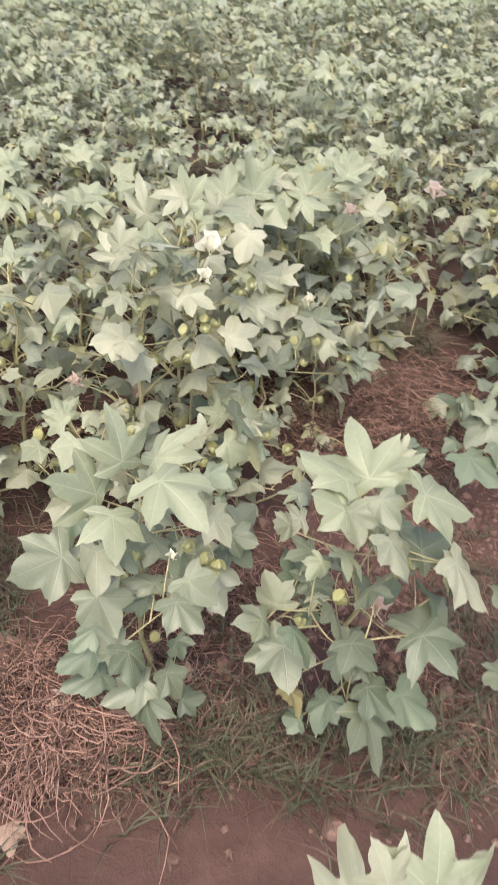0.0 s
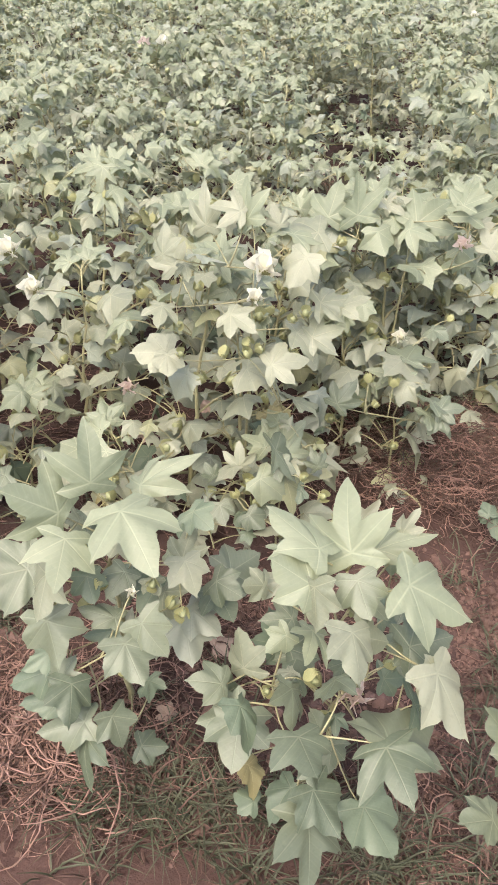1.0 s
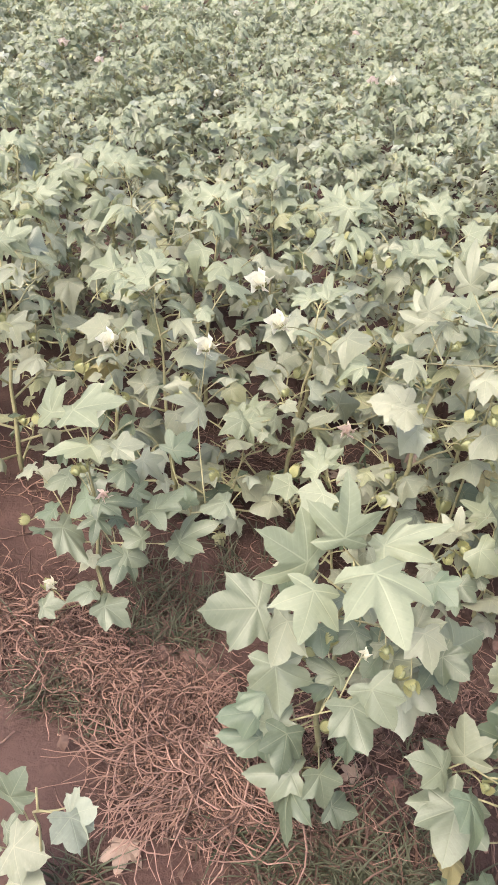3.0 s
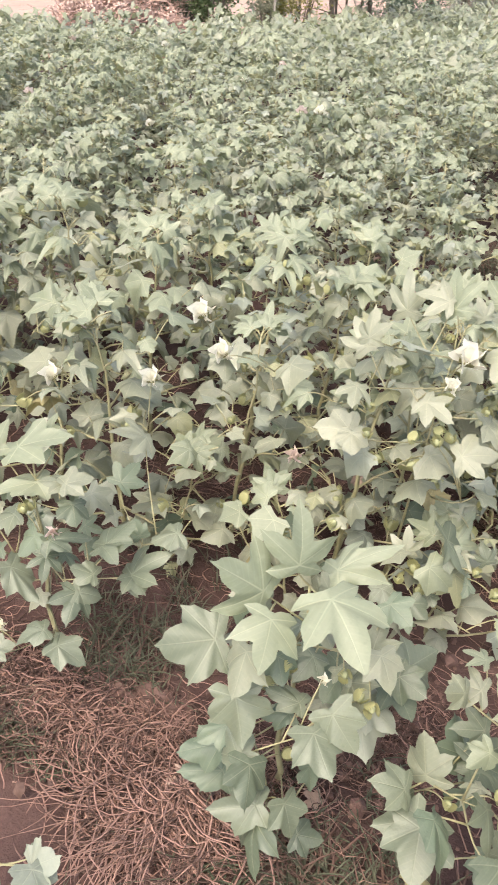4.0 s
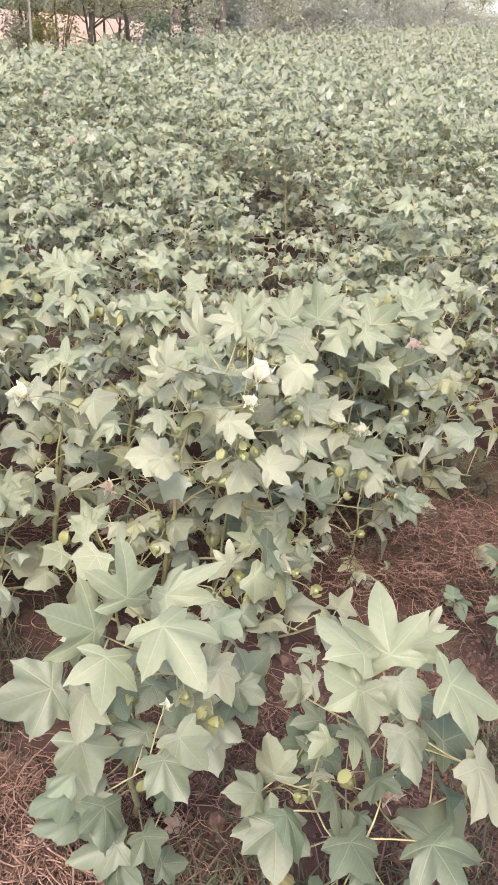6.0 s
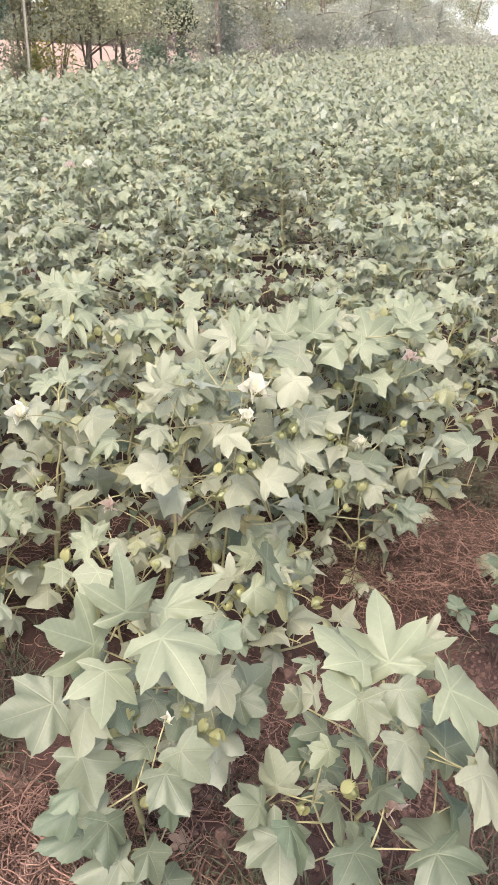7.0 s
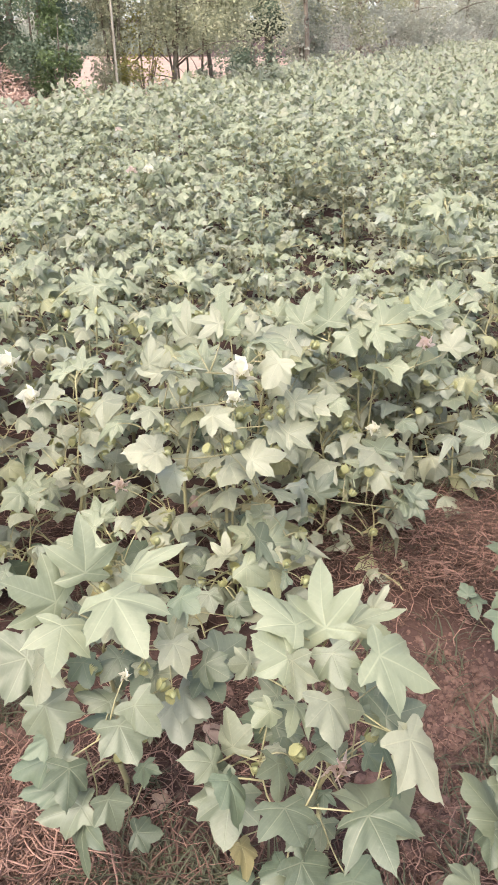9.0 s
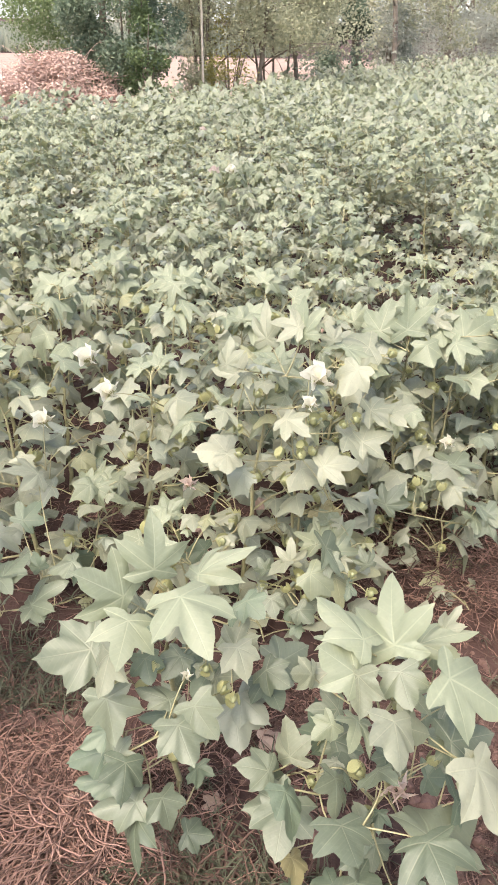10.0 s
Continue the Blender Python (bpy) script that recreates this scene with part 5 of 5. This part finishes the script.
def build_grass():
    r = random.Random(31)
    # tufts: x, y, reach along x and y, tufts, blade length
    beds = ((-0.75, 1.2, 0.08, 0.05, 42, 0.09), (-0.8, 1.36, 0.1, 0.06, 30, 0.07), (-0.92, 0.94, 0.06, 0.03, 48, 0.085), (-0.71, 0.89, 0.035, 0.02, 26, 0.075), (-0.67, 0.6, 0.04, 0.03, 12, 0.1), (0.6, 1.12, 0.12, 0.18, 44, 0.1), (0.48, 0.8, 0.1, 0.12, 20, 0.09), (-0.72, 1.36, 0.14, 0.12, 24, 0.1), (-0.17, 0.76, 0.18, 0.07, 90, 0.12), (0.22, 0.68, 0.24, 0.07, 75, 0.12), (0.5, 3.8, 0.13, 0.4, 70, 0.22), (0.42, 2.0, 0.1, 0.12, 20, 0.2), (-0.85, 0.95, 0.2, 0.05, 8, 0.08), (-0.66, 1.28, 0.06, 0.1, 20, 0.09), (0.02, 0.84, 0.16, 0.07, 18, 0.11),
            (0.82, 2.36, 0.11, 0.08, 60, 0.19), (-1.05, 0.95, 0.2, 0.08, 14, 0.1), (0.45, 0.66, 0.14, 0.1, 16, 0.09), (0.3, 4.5, 0.18, 0.2, 50, 0.24), (-0.75, 1.5, 0.2, 0.2, 20, 0.1), (0.62, 1.5, 0.2, 0.1, 10, 0.08), (-0.1, 1.05, 0.25, 0.1, 14, 0.09), (-0.6, 1.75, 0.4, 0.1, 18, 0.1), (0.75, 1.6, 0.2, 0.15, 14, 0.09))
    green, dry = Soup(), Soup()
    for bx, by, u, w, many, size in beds:
        for _ in range(many):
            x, y = r.gauss(bx, u * 0.7), r.gauss(by, w * 0.8)
            for _ in range(r.randrange(5, 10)):
                px, py = x + r.gauss(0, 0.012), y + r.gauss(0, 0.012)
                grass_blade(green if r.random() < 0.7 else dry, px, py, ground_z(px, py) - 0.003, r.uniform(0, 6.28), size * r.uniform(0.5, 1.3), r.uniform(0.0014, 0.0032), r.uniform(0.3, 0.95))
    root = new("grass", green.mesh("grass"))
    root.data.materials.append(GRASS)
    tagged(part("dry_blades", dry.mesh("dry_blades"), STRAW_DARK, root), kind="stuff")
    return tagged(root, "thin dull green and dry weed grass on soil", "grass", kind="stuff")


build_grass()


def clod_soup(s, r, x, y, z, size):
    top = [(math.cos(a) * q, math.sin(a) * q, h) for h, q in ((-0.6, 0.8), (0.05, 1.0), (0.55, 0.6)) for a in (0, 1.05, 2.1, 3.14, 4.19, 5.24)]
    v = [Vector((p[0] * r.uniform(0.6, 1.3), p[1] * r.uniform(0.6, 1.3), p[2] * r.uniform(0.7, 1.4))) * size for p in top] + [Vector((r.uniform(-0.3, 0.3), r.uniform(-0.3, 0.3), 0.85)) * size]
    spin = Matrix.Rotation(r.uniform(0, 6.28), 3, "Z") @ Matrix.Rotation(r.uniform(-0.6, 0.6), 3, "X")
    f = [(i * 6 + k, i * 6 + (k + 1) % 6, i * 6 + 6 + (k + 1) % 6, i * 6 + 6 + k) for i in range(2) for k in range(6)] + [(12 + k, 12 + (k + 1) % 6, 18) for k in range(6)]
    s.add([spin @ p + Vector((x, y, z)) for p in v], f)


def build_clods():
    r = random.Random(12)
    s = Soup()
    for bx, by, u, w, many, big in ((0.5, 1.12, 0.11, 0.2, 2900, 0.0046), (0.56, 1.36, 0.12, 0.07, 500, 0.007), (0.02, 1.2, 0.1, 0.12, 500, 0.008), (0.47, 0.95, 0.09, 0.18, 110, 0.014), (0.42, 0.80, 0.13, 0.14, 220, 0.011), (-0.64, 1.11, 0.055, 0.026, 300, 0.017), (-0.1, 1.2, 0.16, 0.16, 160, 0.013), (0.6, 1.55, 0.25, 0.25, 60, 0.012), (-0.3, 1.1, 1.2, 0.8, 320, 0.009), (0.6, 1.2, 0.2, 0.2, 160, 0.009), (0.1, 0.68, 0.3, 0.1, 40, 0.012)):
        for _ in range(many):
            x, y = r.gauss(bx, u), r.gauss(by, w)
            size = big * min(2.2, r.lognormvariate(-0.45, 0.5))
            clod_soup(s, r, x, y, ground_z(x, y) + size * 0.3, size)
    ob = new("soil_clods", s.mesh("soil_clods", False))
    ob.data.materials.append(CLOD)
    return tagged(ob, "crumbled pinkish-brown clods of dry soil", "soil", kind="stuff")


build_clods()


def fallen_leaf(x, y, lift, turn, size, kind, tone, label):
    ob = new("fallen_leaf", blade(kind, int(turn) % 6, tone, True))
    ob.matrix_basis = Matrix.Translation((x, y, ground_z(x, y) + lift)) @ Matrix.Rotation(turn, 4, "Z") @ Matrix.Rotation(0.25, 4, "X") @ Matrix.Scale(size, 4)
    return tagged(ob, label, "leaf", "fallen leaves")


fallen_leaf(-0.465, 0.90, 0.045, 1.9, 0.06, "lobed", "dead", "curled tan dry leaf lying on mulch")
fallen_leaf(-0.61, 0.685, 0.014, 3.4, 0.062, "lobed", "dead", "pale brown dry leaf lying on bare soil")
fallen_leaf(-0.38, 1.99, 0.05, 0.4, 0.05, "broad", "dead", "tan dry leaf caught in dry weeds")
fallen_leaf(-0.44, 1.96, 0.05, 2.2, 0.045, "lobed", "dead", "tan dry leaf caught in dry weeds")
fallen_leaf(-0.12, 1.16, 0.03, 5.0, 0.045, "heart", "dead", "curled brown leaf among soil clods")
fallen_leaf(-0.20, 0.95, 0.03, 1.0, 0.04, "lobed", "dead", "tan dry leaf under a cotton plant")


# ---------------------------------------------------------------- beyond the field
def foliage_material(name, low, high):
    m = Nodes(name)
    col = m.mix(m.random(), low, high)
    return m.surface(col, 0.65, None, 0, 0, 0.3, 0.5)


IVY = foliage_material("ivy_leaf", (0.11, 0.15, 0.105), (0.21, 0.25, 0.175))
BUSH = foliage_material("bush_leaf", (0.12, 0.165, 0.075), (0.21, 0.26, 0.13))
# dusty olive, with some haze added to the colour by lightening it
OLIVE = foliage_material("dusty_hazed_olive_leaf", (0.29, 0.295, 0.2), (0.44, 0.435, 0.3))
YELLOWISH = foliage_material("yellow_green_leaf", (0.25, 0.24, 0.08), (0.38, 0.34, 0.14))
# distance haze is painted in: this grey-green is raised well above leaf colour
HAZE_GREYGREEN = foliage_material("haze_painted_grey_green_leaf", (0.4, 0.405, 0.335), (0.5, 0.5, 0.42))
# near-black green that paints the deep shade of a gap between trees
DEEP_SHADE = foliage_material("deep_shade_leaf", (0.045, 0.055, 0.035), (0.1, 0.115, 0.075))
# a darker grey-green, likewise lightened to imitate haze
HAZE_GREY = foliage_material("haze_painted_grey_leaf", (0.26, 0.275, 0.225), (0.38, 0.39, 0.325))
BARK = plain("bark", (0.15, 0.12, 0.095), (0.28, 0.235, 0.19), 0.9, 12, 0.8, 0.02, 0.2)
POLE_WOOD = plain("bleached_pole", (0.42, 0.36, 0.29), (0.58, 0.5, 0.42), 0.85, 14, 0.4)
BRUSH = plain("dry_red_brush", (0.4, 0.265, 0.225), (0.6, 0.44, 0.38), 0.9, 8, 0.3)
CROP = foliage_material("far_crop_leaf", (0.25, 0.265, 0.195), (0.34, 0.35, 0.27))


def clump(v, f, r, c, rad, many, size, squash=0.8):
    """Many small bent leaves round a point, thinning outwards."""
    def unit(a):
        return a / (np.linalg.norm(a, axis=1, keepdims=True) + 1e-6)
    p = np.array(c) + unit(r.normal(0, 1, (many, 3))) * rad * r.uniform(0.25, 1.0, (many, 1)) ** 0.6 * np.array((1, 1, squash))
    a = r.normal(0, 1, (many, 3))
    a[:, 2] = a[:, 2] * 0.6 - 0.4
    a = unit(a)
    b = unit(np.cross(a, r.normal(0, 1, (many, 3))))
    n = np.cross(a, b)
    s = size * r.uniform(0.6, 1.4, (many, 1))
    quad = np.stack([p, p + a * s * 0.5 + b * s * 0.3 - n * s * 0.06, p + a * s, p + a * s * 0.5 - b * s * 0.3 - n * s * 0.06], 1)
    k = len(v)
    v += quad.reshape(-1, 3).tolist()
    for i in range(k, k + 4 * many, 4):
        f += [(i, i + 1, i + 2), (i, i + 2, i + 3)]


def tree(x, y, height, low, spread, radius, leaf, label, seed, leaves=2600, size=0.11, stems=1, name="tree", category="tree"):
    """A tree or tall shrub: trunk with limbs, and a crown of small leaves in uneven clumps that hang down to the height low."""
    r = np.random.RandomState(seed)
    root = tagged(new(name), label, category, "trees along the field edge")
    root.matrix_basis = Matrix.Translation((x, y, -0.05))
    ends = []
    for k in range(stems):
        s = Soup()
        off = r.uniform(-1, 1, 2) * (0.0 if stems == 1 else 0.35 * spread)
        lean = r.uniform(-0.12, 0.12, 2) * height
        trunk = [Vector((off[0] + lean[0] * t + 0.04 * math.sin(5 * t + k), off[1] + lean[1] * t, height * 0.8 * t)) for t in (0, 0.15, 0.3, 0.45, 0.6, 0.8, 1.0)]
        s.tube(trunk, [radius * q for q in (1.25, 1.0, 0.9, 0.8, 0.62, 0.42, 0.16)], 8)
        part("trunk", s.mesh("trunk"), BARK, root)
        for j in range(7):
            t = 0.25 + 0.7 * j / 6
            i = min(int(t * 6), 5)
            p = trunk[i].lerp(trunk[i + 1], t * 6 - i)
            a = r.uniform(0, 6.28)
            reach = spread * r.uniform(0.5, 1.0) * (1.15 - 0.6 * t)
            q = p + Vector((math.cos(a) * reach, math.sin(a) * reach, reach * r.uniform(0.1, 0.6)))
            limb = Soup()
            limb.tube(bend(p, q, 0.12 * reach, 4), [radius * w * (1.1 - 0.6 * t) for w in (0.5, 0.4, 0.3, 0.2, 0.08)], 5)
            part("limb", limb.mesh("limb"), BARK, root)
            ends += [q, p.lerp(q, 0.6)]
    v, f = [], []
    n = max(16, len(ends) * 2)
    for k in range(n):
        e = ends[k % len(ends)]
        c = np.array((e.x, e.y, e.z)) + r.normal(0, 0.22, 3) * spread
        if k % 2:
            c[2] = r.uniform(low, height)
        c[2] = max(c[2], low + 0.15 * spread * r.uniform(0, 1))
        clump(v, f, r, c, spread * r.uniform(0.22, 0.42), leaves // n, size)
    part("crown", mesh_of("crown", v, f), leaf, root)
    return root


def bush(x, y, wide, high, leaf, label, seed, leaves=2400, size=0.09, name="bush"):
    r = np.random.RandomState(seed)
    root = tagged(new(name), label, "bush", "bushes along the field edge")
    root.matrix_basis = Matrix.Translation((x, y, -0.03))
    s = Soup()
    for k in range(7):
        a = r.uniform(0, 6.28)
        s.tube(bend((0, 0, 0), (math.cos(a) * wide * 0.3, math.sin(a) * wide * 0.3, high * r.uniform(0.5, 0.85)), 0.1, 4), [0.025, 0.02, 0.015, 0.01, 0.004], 5)
    part("stem_clump", s.mesh("stem_clump"), BARK, root)
    v, f = [], []
    many = int(22 * max(1.0, high / wide / 1.4))
    for k in range(many):
        z = high * r.uniform(0.05, 0.92) ** 1.15 if high / wide > 2 else high * r.uniform(0.08, 0.92)
        w = 0.5 * wide * math.sqrt(max(0.1, 1 - ((z / high - 0.4) / 0.65) ** 2))
        a, q = r.uniform(0, 6.28), w * r.uniform(0.3, 0.85)
        clump(v, f, r, (math.cos(a) * q, math.sin(a) * q, z), wide * r.uniform(0.16, 0.28), leaves // many, size)
    part("crown", mesh_of("crown", v, f), leaf, root)
    return root


def brush_heap():
    r = random.Random(5)
    root = tagged(new("brush_heap"), "heap of dry reddish cut branches at the field edge", "brush")
    root.matrix_basis = Matrix.Translation((-4.18, 10.75, 0))
    twigs = Soup()
    for _ in range(900):
        x = r.uniform(-1.0, 0.8)
        top = 1.12 * math.sqrt(max(0.05, 1 - ((x + 0.1) / 1.05) ** 2))
        y, z = r.gauss(0, 0.28), r.uniform(0, top)
        a, e, n = r.uniform(0, 6.28), r.uniform(-0.3, 1.0), r.uniform(0.2, 0.6)
        p = Vector((x, y, z))
        q = p + Vector((math.cos(a) * n * math.cos(e), math.sin(a) * n * math.cos(e), n * math.sin(e) * 0.6))
        q.z = max(q.z, 0.01)
        twigs.tube(bend(p, q, r.uniform(-0.05, 0.08), 3), [0.005, 0.004, 0.003, 0.0015], 4)
    tagged(part("twig_tangle", twigs.mesh("twig_tangle"), BRUSH, root), kind="stuff")
    v, f = [], []
    rr = np.random.RandomState(6)
    for _ in range(150):
        x = rr.uniform(-0.95, 0.75)
        top = 1.1 * math.sqrt(max(0.05, 1 - ((x + 0.1) / 1.05) ** 2))
        clump(v, f, rr, (x, rr.normal(0, 0.25), rr.uniform(0.1, top)), 0.17, 240, 0.034)
    tagged(part("dry_leaves", mesh_of("dry_leaves", v, f), BRUSH, root), kind="stuff")


def strip(name, material, label, category, near, far, z, xs):
    v = [(x, near(x), z) for x in xs] + [(x, far(x), z) for x in xs]
    n = len(xs)
    ob = new(name, mesh_of(name, v, [(i, i + 1, n + i + 1, n + i) for i in range(n - 1)]))
    ob.data.materials.append(material)
    return tagged(ob, label, category, kind="structure")


strip("dirt_track", PALE_SOIL, "pale dry bare earth beyond the cotton field", "ground", lambda x: field_edge(x) + 1.2, lambda x: max(37.0, field_edge(x) + 3), 0.02, [-60, -30, -20, -12, -8, -5, -4.3, -3.6, -3.15, -2.6, -2.2, -1.95, -1.7, -1.3, -0.9, 0, 1, 3, 4.8, 8])
brush_heap()
bush(-3.5, 11.3, 1.6, 4.0, IVY, "dense dark green ivy-like bush at the field edge", 3, 34000, 0.05)
bush(-2.75, 13.1, 1.0, 4.2, OLIVE, "tall dusty olive shrub beside a bleached pole", 23, 9000, 0.045)
bush(-3.1, 10.95, 0.75, 1.95, BUSH, "bright green leafy bush at the field edge", 4, 10000, 0.042)
bush(-2.42, 12.6, 0.5, 1.15, YELLOWISH, "yellow-green weeds beside pale bare soil", 9, 1800, 0.04, "weed_clump")
bush(-2.68, 12.4, 0.5, 1.0, OLIVE, "dusty olive weeds beside pale bare soil", 19, 1500, 0.04, "weed_clump")
pole = tagged(new("pole"), "thin bleached wooden pole standing at the field edge", "pole")
pole.matrix_basis = Matrix.Translation((-2.47, 11.85, -0.1))
s = Soup()
s.tube([(0, 0, 0), (0.004, 0, 1.0), (-0.006, 0, 2.1), (0.0, 0, 3.2)], [0.02, 0.019, 0.017, 0.015], 8)
part("shaft", s.mesh("shaft"), POLE_WOOD, pole)
tree(-4.1, 12.2, 5.2, 1.05, 1.9, 0.06, BUSH, "dusty green tree with hanging foliage by the field", 11, 30000, 0.05)
tree(-2.66, 13.6, 4.6, 1.38, 1.3, 0.036, OLIVE, "slim dusty olive tree on pale bare soil", 12, 15000, 0.048)
tree(-1.99, 13.6, 4.9, 1.42, 1.4, 0.04, OLIVE, "slim tree with yellowing leaves on pale bare soil", 13, 15000, 0.048)
tree(-1.62, 14.3, 3.6, 1.25, 1.0, 0.022, OLIVE, "thin-stemmed olive sapling clump on bare soil", 14, 8000, 0.048, 5)
tree(-1.3, 14.9, 4.2, 1.3, 1.3, 0.045, OLIVE, "thin dusty olive tree on pale bare soil", 15, 14000, 0.05)
bush(-2.3, 13.2, 0.9, 1.9, YELLOWISH, "leafy yellow-green shrub under the slim trees", 21, 1500, 0.045)
bush(-0.88, 19.2, 1.5, 2.6, IVY, "dark green bush at the field edge", 16, 9000, 0.06)
# its crown colour imitates a gap in deep shade
tree(-0.37, 20.0, 6.0, 1.2, 1.0, 0.12, DEEP_SHADE, "dark-trunked tree behind the field, leaves coloured as deep shade", 17, 9000, 0.06)
tree(0.55, 21.6, 5.5, 1.1, 1.4, 0.07, HAZE_GREY, "grey-green tree beside a darker one", 117, 9000, 0.06)
bush(0.45, 22.8, 1.5, 2.0, HAZE_GREY, "grey-green bush at the field edge", 18, 7000, 0.07)
r = random.Random(9)
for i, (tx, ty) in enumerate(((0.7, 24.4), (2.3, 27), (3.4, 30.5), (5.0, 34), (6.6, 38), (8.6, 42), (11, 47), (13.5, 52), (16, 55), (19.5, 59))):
    tree(tx, ty, r.uniform(4.5, 7.5), 0.9, r.uniform(1.6, 2.6), 0.11, HAZE_GREYGREEN if i % 3 else OLIVE, "tree in the distant tree line, leaf colour paled for haze", 50 + i, 12000, 0.095)
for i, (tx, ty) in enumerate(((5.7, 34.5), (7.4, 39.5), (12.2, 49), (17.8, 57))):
    bush(tx, ty, 2.0, 1.7, HAZE_GREY if i % 2 == 0 else HAZE_GREYGREEN, "bush in the distant tree line, leaf colour paled for haze", 80 + i, 4000, 0.1)
for i in range(26):
    tx = -46 + 3.7 * i + r.uniform(-1.2, 1.2)
    if 25 < tx < 38:
        continue
    tree(tx, r.uniform(74, 96), r.uniform(3.5, 8), 0.6, r.uniform(1.8, 3.2), 0.14, HAZE_GREYGREEN, "grey-green tree on the horizon, leaf colour paled for haze", 120 + i, 800, 0.4)


def far_crop():
    rr = np.random.RandomState(2)
    v, f = [], []
    for _ in range(26000):
        x, y = rr.uniform(-60, -4), 37.5 + 110 * rr.uniform(0, 1) ** 1.6
        k, h, w, a = len(v), rr.uniform(0.3, 0.8), rr.uniform(0.08, 0.2), rr.uniform(0, 3.14)
        c, s2 = math.cos(a) * w, math.sin(a) * w
        v += [(x - c, y - s2, 0.25), (x + c, y + s2, 0.25), (x + c * 0.4 + 0.08, y + s2 * 0.4, h), (x, y, 0)]
        f += [(k, k + 1, k + 2), (k + 3, k + 1, k)]
    ob = new("far_crop", mesh_of("far_crop", v, f))
    ob.data.materials.append(CROP)
    tagged(ob, "strip of pale green crop beyond the bare earth", "crop", kind="stuff")


far_crop()


def hazy_sky():
    """The bright haze of the horizon, far behind the trees."""
    m = Nodes("bright_haze")
    e = m.node("ShaderNodeEmission")
    e.inputs[0].default_value, e.inputs[1].default_value = (0.93, 0.97, 1.0, 1), 0.36
    m.link(e.outputs[0], m.node("ShaderNodeOutputMaterial").inputs[0])
    angles = [radians(a) for a in range(-60, 61, 6)]
    v = [(420 * math.sin(a), 420 * math.cos(a), z) for z in (-4, 90) for a in angles]
    n = len(angles)
    ob = new("backdrop", mesh_of("backdrop", v, [(i, i + 1, n + i + 1, n + i) for i in range(n - 1)]))
    ob.data.materials.append(m.mat)
    tagged(ob, "bright white hazy sky over the horizon", "sky", kind="structure")


hazy_sky()


def undergrowth():
    """Weeds and low shoots under the distant tree line, haze painted into their pale colour."""
    rr = np.random.RandomState(8)
    v, f = [], []
    for _ in range(520):
        x = 0.4 + 70 * rr.uniform(0, 1) ** 1.7
        y = field_edge(x) + rr.uniform(1.0, 4.5)
        far_off = 0.6 + y / 60
        clump(v, f, rr, (x, y, 0.25 + rr.uniform(0, 1.3)), 0.55 * far_off, 60, 0.1 * far_off)
    ob = new("undergrowth", mesh_of("undergrowth", v, f))
    ob.data.materials.append(HAZE_GREYGREEN)
    tagged(ob, "weeds under the distant tree line, leaf colour paled for haze", "weeds", kind="stuff")


undergrowth()
